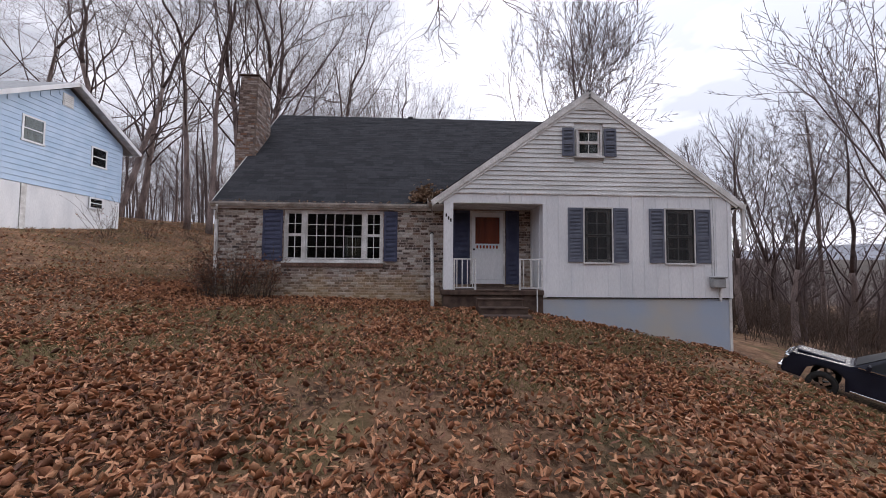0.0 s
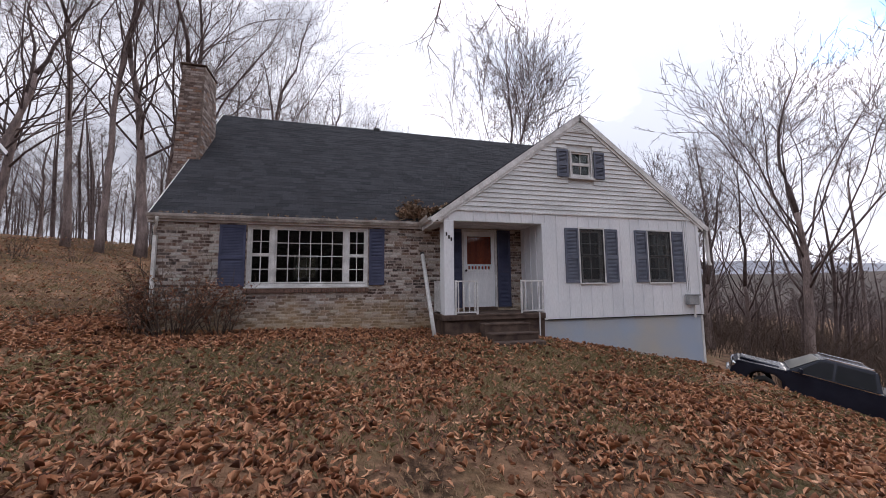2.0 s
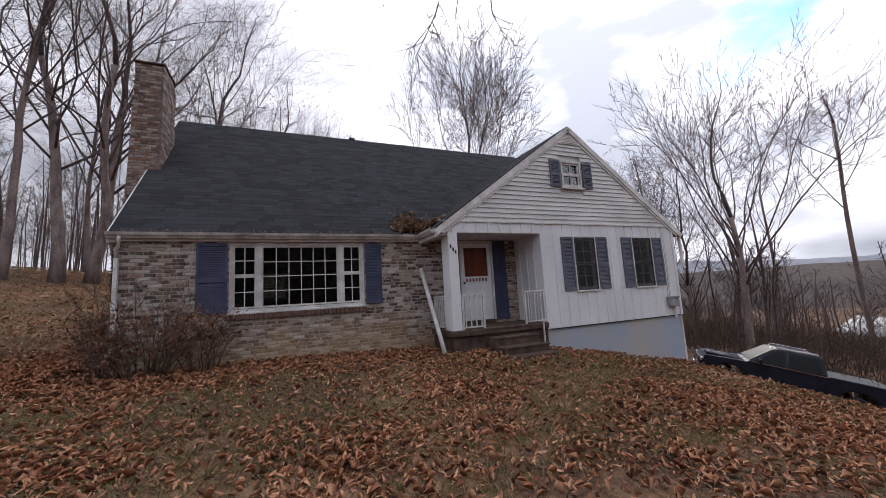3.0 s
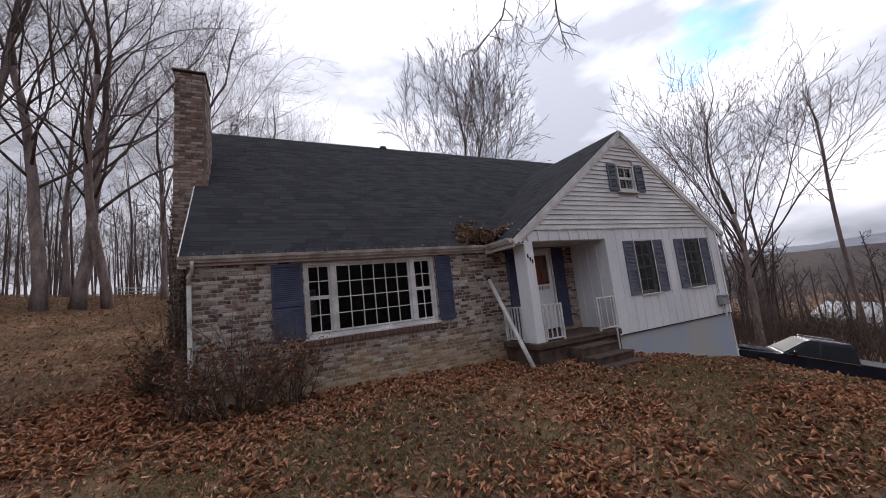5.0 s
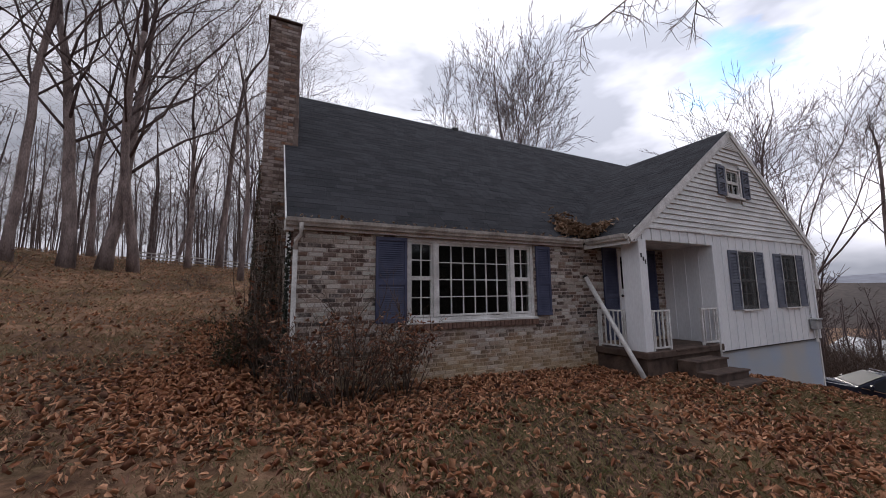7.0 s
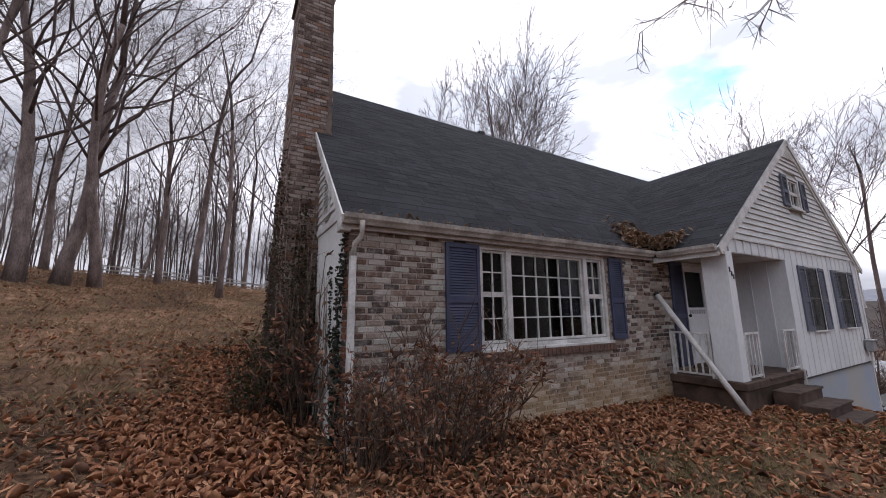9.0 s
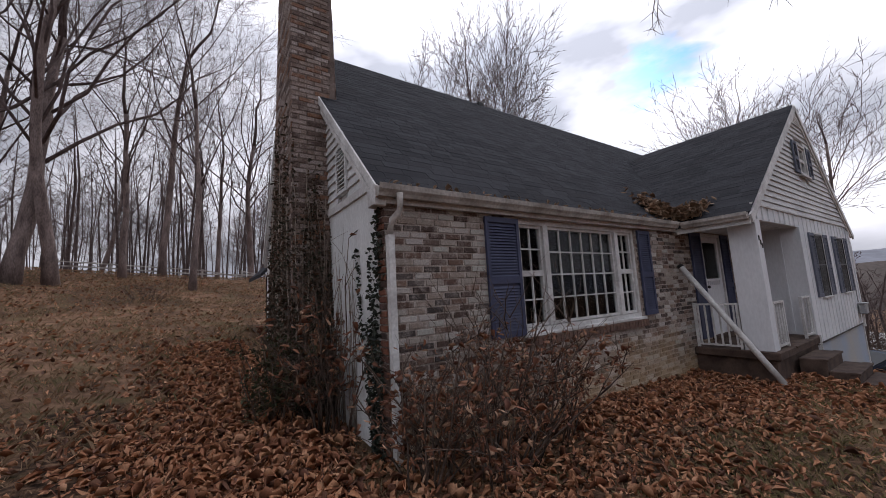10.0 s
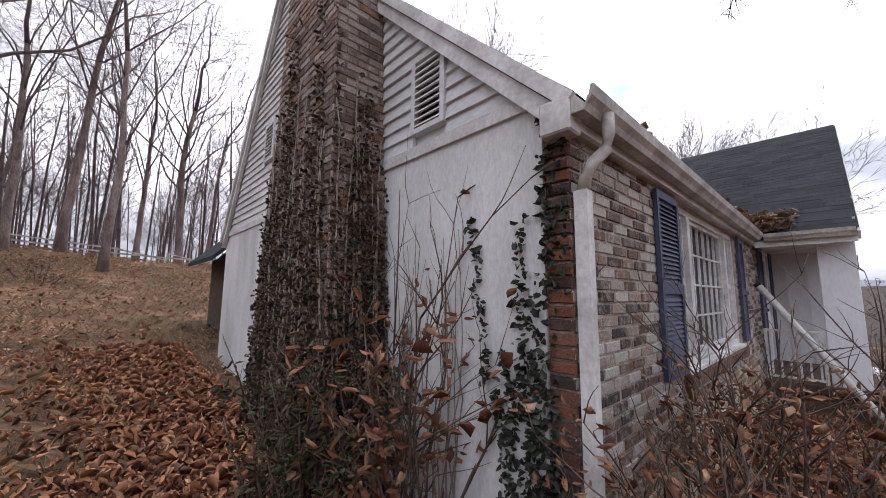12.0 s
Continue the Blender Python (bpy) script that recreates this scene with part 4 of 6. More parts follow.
# raw brick ends at the corner, and the rowlock sill of upright bricks
V, F = [], []
for i in range(int((3.36 - 0.62) / COURSE)):
    z = 0.62 + i * COURSE
    brick_box(V, F, Vector((XL + 0.012, YB + 0.14, z)), Vector((0, -1, 0)), AZ, Vector((-1, 0, 0)), 0.14, COURSE - 0.012, 0.012, 0.005 * rnd.random())
ob = new("corner_bricks", raw("corner_bricks", V, F, M_QUOIN))
ob.parent = brick_wall
tagged(ob, "unpainted orange brick ends", kind="stuff")
k = 33
for i in range(k):
    w = (PIC[1] - PIC[0] + 0.06) / k
    xx = PIC[0] - 0.03 + i * w
    part("sill_brick", boxes((xx + 0.005, xx + w - 0.005, YB - 0.055 + 0.004 * rnd.random(), YB + 0.02, 1.765, 1.862), bevel=0.004), M_SILLB, brick_wall)

# front door: open storm frame, storm door, red door behind
door = hpart("front_door", boxes((0.98, 1.83, YB + 0.12, YB + 0.16, 1.33, 3.30)), M_RED, label="red wooden front door behind a white storm door")
part("door_frame", boxes((DOOR[0], DOOR[0] + 0.05, YB - 0.01, YB + 0.2, 1.32, 3.33), (DOOR[1] - 0.05, DOOR[1], YB - 0.01, YB + 0.2, 1.32, 3.33), (DOOR[0] + 0.05, DOOR[1] - 0.05, YB - 0.01, YB + 0.2, 3.28, 3.33)), M_TRIM, door)
storm = part("storm_door", pierced(bmesh.new(), 0.985, 1.825, 1.34, 3.275, YB + 0.02, YB + 0.06, [(1.07, 1.74, 2.43, 3.16)] + [(1.10 + 0.09 * i, 1.155 + 0.09 * i, 2.30, 2.385) for i in range(7)]), M_WHITE, door, "white storm door with a row of small cut-outs")
part("lower_panel", boxes((1.06, 1.75, YB + 0.012, YB + 0.02, 1.45, 2.22), bevel=0.004), M_WHITE, door)
pane = part("storm_pane", boxes((1.07, 1.74, YB + 0.04, YB + 0.045, 2.43, 3.16)), M_GLASS, door)
pane.visible_shadow = False
part("threshold", boxes((0.95, 1.86, YB - 0.04, YB + 0.02, 1.26, 1.335)), M_DECK, door)
bm = bmesh.new()
bmesh.ops.create_uvsphere(bm, u_segments=10, v_segments=8, radius=0.03, matrix=pose(1.03, YB - 0.02, 2.27))
part("door_knob", bm, M_BLACK, door, "black door knob", True)

# ---- porch ----
porch = thing("porch", (1.3, 9.3, 0.9), "small recessed front porch with worn dark brick steps", "porch")
PM = porch.matrix_world.inverted()


def ppart(name, bm, mat, label=""):
    ob = part(name, bm, mat, porch, label)
    ob.matrix_parent_inverse = PM
    return ob


ppart("floor_slab", boxes((0.10, XG - 0.002, YF - 0.07, YB - 0.002, 1.12, 1.245), bevel=0.012), M_DECK)
ppart("base_wall", boxes((0.16, XG - 0.004, YF + 0.0, YB - 0.004, 0.3, 1.12)), M_DECK)
ppart("step", boxes((0.93, 1.98, YF - 0.40, YF - 0.072, 0.45, 1.065), bevel=0.012), M_DECK)
ppart("step", boxes((0.95, 2.02, YF - 0.72, YF - 0.402, 0.40, 0.895), bevel=0.012), M_DECK)
ppart("step", boxes((0.98, 2.04, YF - 0.98, YF - 0.722, 0.35, 0.755), bevel=0.015), M_DECK)
for zt, ya, xa, xb in ((1.245, YF - 0.09, 0.93, 1.98), (1.065, YF - 0.42, 0.92, 2.0), (0.895, YF - 0.74, 0.94, 2.04)):
    ppart("tread_nosing", boxes((xa, xb, ya, ya + 0.12, zt - 0.03, zt + 0.006), bevel=0.006), M_DECK)
ppart("post", boxes((0.16, 0.385, YF - 0.005, YF + 0.38, 1.245, 3.35), bevel=0.006), M_WHITE, "peeling white square porch post")


def railing(p, q, n):
    p, q = Vector(p), Vector(q)
    ob = ppart("railing", bar(p + Vector((0, 0, 0.74)), q + Vector((0, 0, 0.74)), 0.055, 0.03), M_TRIM, "white metal porch railing")
    part("bottom_rail", bar(p + Vector((0, 0, 0.05)), q + Vector((0, 0, 0.05)), 0.03, 0.03), M_TRIM, ob)
    for i in range(n):
        c = p.lerp(q, (i + 0.5) / n) if n > 2 else p.lerp(q, i / max(1, n - 1))
        part("baluster", boxes((c.x - 0.012, c.x + 0.012, c.y - 0.012, c.y + 0.012, c.z + 0.05, c.z + 0.73)), M_TRIM, ob)
    for c in (p, q):
        part("end_post", boxes((c.x - 0.02, c.x + 0.02, c.y - 0.02, c.y + 0.02, c.z - 0.0, c.z + 0.76)), M_TRIM, ob)


railing((0.42, YF + 0.02, 1.245), (0.93, YF + 0.02, 1.245), 4)
railing((2.02, YF + 0.02, 1.245), (2.56, YF + 0.02, 1.245), 3)
railing((0.20, YF + 0.42, 1.245), (0.20, YB - 0.05, 1.245), 6)
ppart("rail_stake", boxes((2.40, 2.425, YF - 0.10, YF - 0.075, 0.72, 1.27)), M_TRIM)


# house number, too worn to read: three dark marks stepping down the post
for dx, dz in ((0.215, 3.00), (0.272, 2.93), (0.325, 2.88)):
    ppart("number_plate", boxes((dx - 0.018, dx + 0.018, YF - 0.016, YF - 0.005, dz, dz + 0.085), bevel=0.004), M_BLACK)

# electric box on the wing
meter = hpart("utility_box", boxes((6.74, 7.06, YF - 0.16, YF - 0.02, 1.33, 1.57), bevel=0.02), M_GREY, label="grey metal utility box")
part("lid", boxes((6.72, 7.08, YF - 0.18, YF - 0.02, 1.57, 1.61), bevel=0.008), M_GREY, meter)
part("conduit", boxes((6.97, 7.01, YF - 0.07, YF - 0.03, 1.0, 1.33)), M_TRIM, meter)

# leaning pole
v, f = [], []
pts = [Vector((-0.10, 8.55, 0.78)), Vector((-0.13, 9.2, 1.5)), Vector((-0.12, 9.74, 2.66))]
tube_into(v, f, [pts[0], pts[0].lerp(pts[2], 0.5), pts[2]], [0.045, 0.045, 0.045], 12)
pole = tagged(new("leaning_pole", raw("leaning_pole", v, f, M_TRIM, True)), "white plastic pipe propped against the brick wall", "pipe")
v, f = [], []
tube_into(v, f, [pts[2], pts[2] + (pts[2] - pts[0]).normalized() * 0.05], [0.05, 0.05], 12)
ob = new("end_cap", raw("end_cap", v, f, M_BLACK, True))
ob.parent = pole


# ---- trees ----
def grow(seed, height, girth, stem, crown, spread, fork, twig, arch, fine, wild, bushy=1.0):
    """A bare deciduous tree. stem: trunk's share of the height; crown: where on it the limbs begin; spread: lean of the limbs; arch: how they bend upwards."""
    r = random.Random(seed)
    tv, tf, cv, cf = [], [], [], []

    def limb(start, d, length, rad, level):
        segs = (8, 6, 4, 2, 1)[level]
        pts, p, dd = [start], start.copy(), d.normalized()
        for i in range(segs):
            wob = (wild * 0.35, wild * 1.1, wild * 1.25, wild, wild)[level]
            up = (0.02, arch, arch * 0.7, 0.05, 0.04)[level]
            dd = (dd + Vector((r.uniform(-wob, wob), r.uniform(-wob, wob), r.uniform(-wob, wob) + up))).normalized()
            p = p + dd * (length / segs)
            pts.append(p.copy())
        end = rad * (0.30 if level else 0.5)
        radii = [rad + (end - rad) * i / segs for i in range(segs + 1)]
        if level == 0:
            radii[0] *= 1.3
        tube_into(tv if level == 0 else cv, tf if level == 0 else cf, pts, radii, (10, 6, 4, 3, 3)[level], level < 2)
        if level >= twig:
            return
        n = fork if level == 0 else round((0, 10, 6, 4)[level] * bushy)
        for i in range(n):
            f = crown + (1 - crown) * (i + r.random()) / n if level == 0 else (0.36 if level == 1 else 0.22) + (0.64 if level == 1 else 0.78) * (i + r.random()) / n
            f = min(f, 0.99)
            k = min(int(f * segs), segs - 1)
            q = pts[k].lerp(pts[k + 1], f * segs - k)
            axis = (pts[k + 1] - pts[k]).normalized()
            az = i * 2.4 + r.uniform(-0.6, 0.6)
            ref = Vector((0, 0, 1)) if abs(axis.z) < 0.95 else Vector((1, 0, 0))
            u = axis.cross(ref).normalized()
            w = axis.cross(u)
            side = u * math.cos(az) + w * math.sin(az)
            lean = spread * r.uniform(0.7, 1.3) * (1.15 - 0.5 * f) if level == 0 else r.uniform(0.4, 0.85)
            nd = axis * math.cos(lean) + side * math.sin(lean)
            if level == 0:
                reach = height - q.z
                ln = min(height * 0.55, reach * r.uniform(0.8, 1.05))
            else:
                ln = length * (0.55 - 0.22 * f) * r.uniform(0.7, 1.2)
            limb(q, nd, max(ln, 0.3), max(radii[k] * (0.33, 0.42, 0.46, 0.5)[level], fine), level + 1)
        if level < twig:
            limb(pts[-1], dd, (height - pts[-1].z if level == 0 else length * 0.35), max(end, fine), level + 1)

    limb(Vector((0, 0, -0.3)), Vector((r.uniform(-0.05, 0.05), r.uniform(-0.05, 0.05), 1)), height * stem, girth, 0)
    return tv, tf, cv, cf


def tree(seed, height, girth, stem, crown, spread, fork, label, twig=4, arch=0.05, fine=0.0085, group="", wild=0.2, bushy=1.0):
    tv, tf, cv, cf = grow(seed, height, girth, stem, crown, spread, fork, twig, arch, fine, wild, bushy)
    t = thing("bare_tree", (0, 0, 0), label, "tree", group)
    for n, v, f, m in (("trunk", tv, tf, M_BARK), ("crown", cv, cf, M_TWIG)):
        ob = new(n, raw(n, v, f, m, True))
        ob.parent = t
    return t


def plant(src, x, y, turn, size):
    return copy_thing(src, pose(x, y, ground_z(x, y), 0, 0, turn) @ Matrix.Diagonal((size, size, size, 1)))


OAK = "tall bare deciduous tree with grey-brown bark in the hill wood"
kinds = [tree(3, 21, 0.30, 0.64, 0.46, 0.70, 13, OAK, group="hill wood trees", wild=0.27, bushy=0.72), tree(8, 22, 0.25, 0.62, 0.45, 0.66, 11, OAK, group="hill wood trees", wild=0.27, bushy=0.72), tree(21, 21, 0.21, 0.66, 0.5, 0.7, 7, OAK, group="hill wood trees", wild=0.27, bushy=0.72), tree(34, 20, 0.31, 0.60, 0.44, 0.76, 14, OAK, group="hill wood trees", wild=0.27, bushy=0.72), tree(90, 19, 0.20, 0.62, 0.45, 0.6, 8, OAK, group="hill wood trees", arch=0.1, bushy=0.75)]
spots = [(-15.5, 30, 0, 1.1), (-14.3, 31, 3, 1.15), (-13.0, 31.3, 1, 1.1), (-17.3, 29, 2, 1.1), (-7.5, 31, 4, 0.95), (-10.9, 34.5, 4, 1.0), (-20.6, 31.5, 2, 1.05), (-26, 31, 1, 1.0), (-9.2, 36.5, 2, 0.95), (-16.5, 36, 4, 1.05),
         (-29.5, 33, 0, 1.05), (-6.0, 40, 4, 0.95), (-31, 40, 3, 1.0), (-3.4, 42, 0, 0.82), (-1.0, 46, 2, 0.8), (2.0, 48, 4, 0.72), (5, 50, 1, 0.68), (-36, 34, 2, 1.0), (-40, 29, 1, 1.0), (-44, 24, 3, 1.0)]
rnd = random.Random(77)
for k in range(4):
    spots.append((rnd.uniform(-58, -4), rnd.uniform(46, 66), rnd.randrange(5), rnd.uniform(0.75, 1.05)))
first = set()
for x, y, k, s in spots:
    m = pose(x, y, ground_z(x, y), 0, 0, rnd.uniform(0, 360)) @ Matrix.Diagonal((s, s, s * rnd.uniform(0.92, 1.08), 1))
    if k not in first:
        first.add(k)
        kinds[k].matrix_basis = m
    else:
        copy_thing(kinds[k], m)

vase = tree(52, 22.0, 0.36, 0.40, 0.62, 0.80, 10, "bare tree with a broad fan-shaped crown behind the roof", 4, 0.17, 0.019, "", 0.20, 1.1)
vase.matrix_basis = pose(10.2, 28.1, ground_z(10.2, 28.1) - 0.2, 0, 0, 40) @ Matrix.Diagonal((0.86, 0.86, 1.0, 1))
right = tree(61, 15.5, 0.22, 0.50, 0.42, 0.66, 14, "bare spreading tree with pale bark beyond the drive", 4, 0.11, 0.013, bushy=0.85)
right.matrix_basis = pose(19.0, 13.4, ground_z(19.0, 13.4), 0, 0, 10)
dark = tree(64, 10.5, 0.20, 0.4, 0.4, 0.75, 7, "dark bare tree beyond the drive", 4, 0.1, bushy=0.8)
dark.matrix_basis = pose(16.2, 18.4, ground_z(16.2, 18.4), 0, 0, 80)
copy_thing(dark, pose(21.5, 22.0, ground_z(21.5, 22), 0, 0, 150) @ Matrix.Diagonal((1.1, 1.1, 1.15, 1)))
for x, y, s_, a_ in ((18.3, 17.6, 0.95, 30), (22.0, 18.4, 1.05, 250)):
    copy_thing(dark, pose(x, y, ground_z(x, y), 0, 0, a_) @ Matrix.Diagonal((s_, s_, s_, 1)))
pole_tree = tree(71, 13, 0.12, 0.92, 0.6, 0.95, 6, "slender half-dead tree with a few short limbs", 3, 0.1, 0.0085, "", 0.1)
pole_tree.matrix_basis = pose(28.0, 11.8, ground_z(28.0, 11.8), 0, 0, 0) @ Matrix.Diagonal((1.25, 1.25, 1.25, 1))
for x, y, s in ((34, 19, 0.9), (27, 24, 1.0), (20, 27, 0.8)):
    plant(pole_tree, x, y, x * 37, s)
# tree on the street side, of which one limb hangs over the lawn
street = thing("street_side_tree", (9.5, -4.5, ground_z(9.5, -4.5)), "bare tree whose thin limb hangs over the lawn", "tree")
SM = street.matrix_world.inverted()
v, f = [], []
z0s = ground_z(9.5, -4.5)
tube_into(v, f, [Vector(q) for q in ((9.5, -4.5, z0s - 0.3), (9.4, -4.4, 4.0), (9.1, -4.0, 8.0), (9.0, -4.2, 12.0), (9.1, -4.4, 16.0))], [0.42, 0.3, 0.25, 0.16, 0.04], 10)
ob = new("trunk", raw("trunk", v, f, M_BARK, True))
ob.parent, ob.matrix_parent_inverse = street, SM
v, f = [], []
rnd = random.Random(19)


def spray(path, rad, depth):
    """A drooping limb with side twigs, in world metres."""
    path = [Vector(q) for q in path]
    n = len(path)
    tube_into(v, f, path, [rad * (1 - 0.72 * i / (n - 1)) for i in range(n)], 5)
    if depth == 0:
        return
    for i in range(1, n):
        for k in range(3):
            q = path[i - 1].lerp(path[i], rnd.uniform(0.2, 1.0))
            d = (path[i] - path[i - 1]).normalized()
            s = Vector((rnd.uniform(-1, 1), rnd.uniform(-0.6, 0.6), rnd.uniform(-0.9, 0.5)))
            ln = rnd.uniform(0.25, 0.6) * (1.0 if depth > 1 else 0.5)
            e = q + (d * 0.5 + s).normalized() * ln
            e2 = e + (d * 0.3 + s + Vector((0, 0, rnd.uniform(-0.9, 0.4)))).normalized() * ln * 0.6
            spray([q, e, e2], max(rad * 0.45, 0.006), depth - 1)


spray([(9.1, -4.0, 8.0), (6.8, 0.5, 10.6), (4.0, 4.5, 11.4), (1.6, 7.0, 10.6), (0.5, 7.9, 9.3)], 0.07, 0)
spray([(0.5, 7.9, 9.3), (0.1, 8.05, 8.6), (-0.05, 8.11, 8.04), (0.02, 9.0, 8.1), (0.0, 9.6, 8.05)], 0.026, 2)
spray([(1.6, 7.0, 10.6), (1.0, 7.6, 8.9), (1.11, 7.73, 8.04), (1.35, 7.9, 7.95), (1.6, 8.1, 7.9)], 0.024, 2)
spray([(0.5, 7.9, 9.3), (-0.5, 8.0, 8.9), (-1.0, 8.3, 8.6)], 0.018, 2)
spray([(0.5, 7.9, 9.3), (0.55, 8.2, 8.6), (0.6, 8.6, 8.2)], 0.015, 2)
for k in range(6):
    a = k * 1.05
    spray([(9.0, -4.2, 10 + 0.8 * k), (9.0 + 2 * math.cos(a), -4.2 - 2.0 * abs(math.sin(a)), 12 + 0.8 * k), (9.0 + 4 * math.cos(a), -4.2 - 4 * abs(math.sin(a)), 13.5 + 0.8 * k)], 0.08, 2)
ob = new("crown", raw("crown", v, f, M_TWIG, True))
ob.parent, ob.matrix_parent_inverse = street, SM

# far woods: slim trunks with a few boughs, too many to count
def woods(name, n, area, seed, label, tall):
    r = random.Random(seed)
    V, F = [], []
    for _ in range(n):
        x, y = r.uniform(*area[0]), r.uniform(*area[1])
        z, h = ground_z(x, y) - 0.3, r.uniform(0.7, 1.1) * tall
        rad = r.uniform(0.05, 0.125)
        p0 = Vector((x, y, z))
        p1 = p0 + Vector((r.uniform(-0.6, 0.6), r.uniform(-0.6, 0.6), h * 0.55))
        p2 = p1 + Vector((r.uniform(-1, 1), r.uniform(-1, 1), h * 0.45))
        tube_into(V, F, [p0, p1, p2], [rad, rad * 0.7, 0.02], 5, False)
        for k in range(14):
            f = r.uniform(0.3, 0.97)
            q = p0.lerp(p1, f / 0.55) if f < 0.55 else p1.lerp(p2, (f - 0.55) / 0.45)
            a = r.uniform(0, 6.28)
            ln = h * 0.24 * (1.15 - f)
            d = Vector((math.cos(a), math.sin(a), r.uniform(0.4, 1.4))).normalized()
            e = q + d * ln
            e2 = e + (d + Vector((0, 0, 0.6))).normalized() * ln * 0.7
            tube_into(V, F, [q, e, e2], [rad * 0.32 * (1.2 - f), rad * 0.2 * (1.2 - f), 0.008], 3, False)
            for s in range(5):
                g = q.lerp(e, r.uniform(0.3, 1.0)) if s < 3 else e.lerp(e2, r.random())
                tube_into(V, F, [g, g + Vector((r.uniform(-1, 1), r.uniform(-1, 1), r.uniform(0.1, 1.3))).normalized() * ln * 0.55], [0.022, 0.008], 3, False)
    return tagged(new(name, raw(name, V, F, M_TWIG, True)), label, "woods", kind="stuff")


woods("hill_woods", 400, ((-70, 4), (38, 90)), 5, "dense bare winter woods on the hill", 15)
woods("valley_woods", 380, ((20, 80), (3, 75)), 6, "bare brown woods on the valley slope", 8.5)
woods("back_woods", 60, ((3, 40), (45, 85)), 9, "bare woods behind the house", 10)
woods("street_woods", 90, ((-40, 30), (-55, -22)), 15, "bare woods across the street, mirrored in the panes", 15)


# brush of fine stems on the valley slope
def brush(name, n, area, seed, tall, label, mat):
    r = random.Random(seed)
    V, F = [], []
    for _ in range(n):
        x, y = r.uniform(*area[0]), r.uniform(*area[1])
        z = ground_z(x, y)
        for k in range(7):
            p = Vector((x + r.uniform(-0.4, 0.4), y + r.uniform(-0.4, 0.4), z - 0.05))
            h = tall * r.uniform(0.4, 1.1)
            d = Vector((r.uniform(-0.5, 0.5), r.uniform(-0.5, 0.5), 1)).normalized()
            q = p + d * h * 0.5
            e = p + d * h + Vector((r.uniform(-0.3, 0.3), r.uniform(-0.3, 0.3), 0)) * h
            tube_into(V, F, [p, q, e], [0.013, 0.010, 0.004], 3, False)
            for g in (q, q.lerp(e, 0.5)):
                tube_into(V, F, [g, g + Vector((r.uniform(-1, 1), r.uniform(-1, 1), r.uniform(0.0, 0.9))) * h * 0.3], [0.008, 0.003], 3, False)
    return tagged(new(name, raw(name, V, F, mat, True)), label, "brush", kind="stuff")


brush("valley_brush", 1500, ((13.5, 44), (3, 50)), 31, 2.7, "tangled brown winter brush", M_BRUSH)


# far ridges
def ridge(name, dist, a0, a1, base, top, seed, mat, label):
    V, F, n = [], [], 90
    for i in range(n + 1):
        a = radians(a0 + (a1 - a0) * i / n)
        h = top * (0.75 + 0.5 * noise.noise((i * 0.07, seed, 0)) + 0.06 * noise.noise((i * 0.9, seed, 3)))
        for rr, z in ((dist * 0.7, base), (dist, h), (dist * 1.25, base)):
            V.append((rr * math.sin(a), rr * math.cos(a), z))
    for i in range(n):
        for k in range(2):
            F.append((i * 3 + k, i * 3 + 3 + k, i * 3 + 4 + k, i * 3 + 1 + k))
    tagged(new(name, raw(name, V, F, mat, True)), label, "hill", kind="structure")


# unseen rise behind the viewpoint, added to keep bright sky out of the panes
ridge("backdrop_unseen_rise", 75, 128, 262, -3, 24, 4.0, M_MIDHILL, "unseen brown rise, added to darken what the panes mirror")
ridge("backdrop_ridge", 900, 20, 150, -30, 46, 2.0, M_FARHILL, "wooded ridge on the horizon, coloured blue-grey for haze")
ridge("backdrop_slope", 190, 18, 120, -14, 7.0, 7.0, M_MIDHILL, "brown wooded slope across the valley")

# ---- neighbouring house on the rise ----
NX, NY0, NY1, NZ, NE, NA = -18.6, 15.6, 22.3, 5.45, 8.80, 10.95
nh = thing("neighbour_house", (NX - 5, 19, 3.6), "pale blue clapboard house on a white basement wall", "house")
NM = nh.matrix_world.inverted()


def npart(name, bm, mat, parent=None, label=""):
    ob = part(name, bm, mat, nh if parent is None else parent, label)
    if parent is None:
        ob.matrix_parent_inverse = NM
    return ob


NMID = (NY0 + NY1) / 2
npart("basement_wall", boxes((NX - 11, NX - 0.02, NY0 + 0.02, NY1 - 0.02, 1.5, NZ)), M_WHITE, label="white painted basement wall")
gw_ = npart("gable_wall", prism(bmesh.new(), [(NY0 + 0.02, NZ), (NY0 + 0.02, NE), (NMID, NA - 0.25), (NY1 - 0.02, NE), (NY1 - 0.02, NZ)], "x", NX - 11, NX - 0.012), M_BLUESIDE, label="pale blue clapboard wall")
z = NZ - 0.03
while z < NA - 0.45:
    h = 0.25
    inset = max(0.0, (z + h - NE) * (NMID - NY0) / (NA - 0.25 - NE))
    if NMID - NY0 - inset > 0.2:
        b2 = bmesh.new()
        prism(b2, [(NX - 0.012, z), (NX + 0.022, z), (NX + 0.024, z + 0.008), (NX + 0.0, z + h + 0.008), (NX - 0.012, z + h + 0.008)], "y", NY0 + inset, NY1 - inset)
        part("clapboard", b2, M_BLUESIDE, gw_)
    z += h
bm = bmesh.new()
for s in (-1, 1):
    ye = NMID + s * (NMID - NY0 + 0.75)
    ze = NE - 0.75 * (NA - NE) / (NMID - NY0) + 0.15
    prism(bm, [(NMID, NA + 0.08), (ye, ze + 0.1), (ye, ze), (NMID, NA - 0.04)], "x", NX - 11.4, NX + 0.5)
npart("roof", bm, M_GREY, label="low-pitched grey roof")
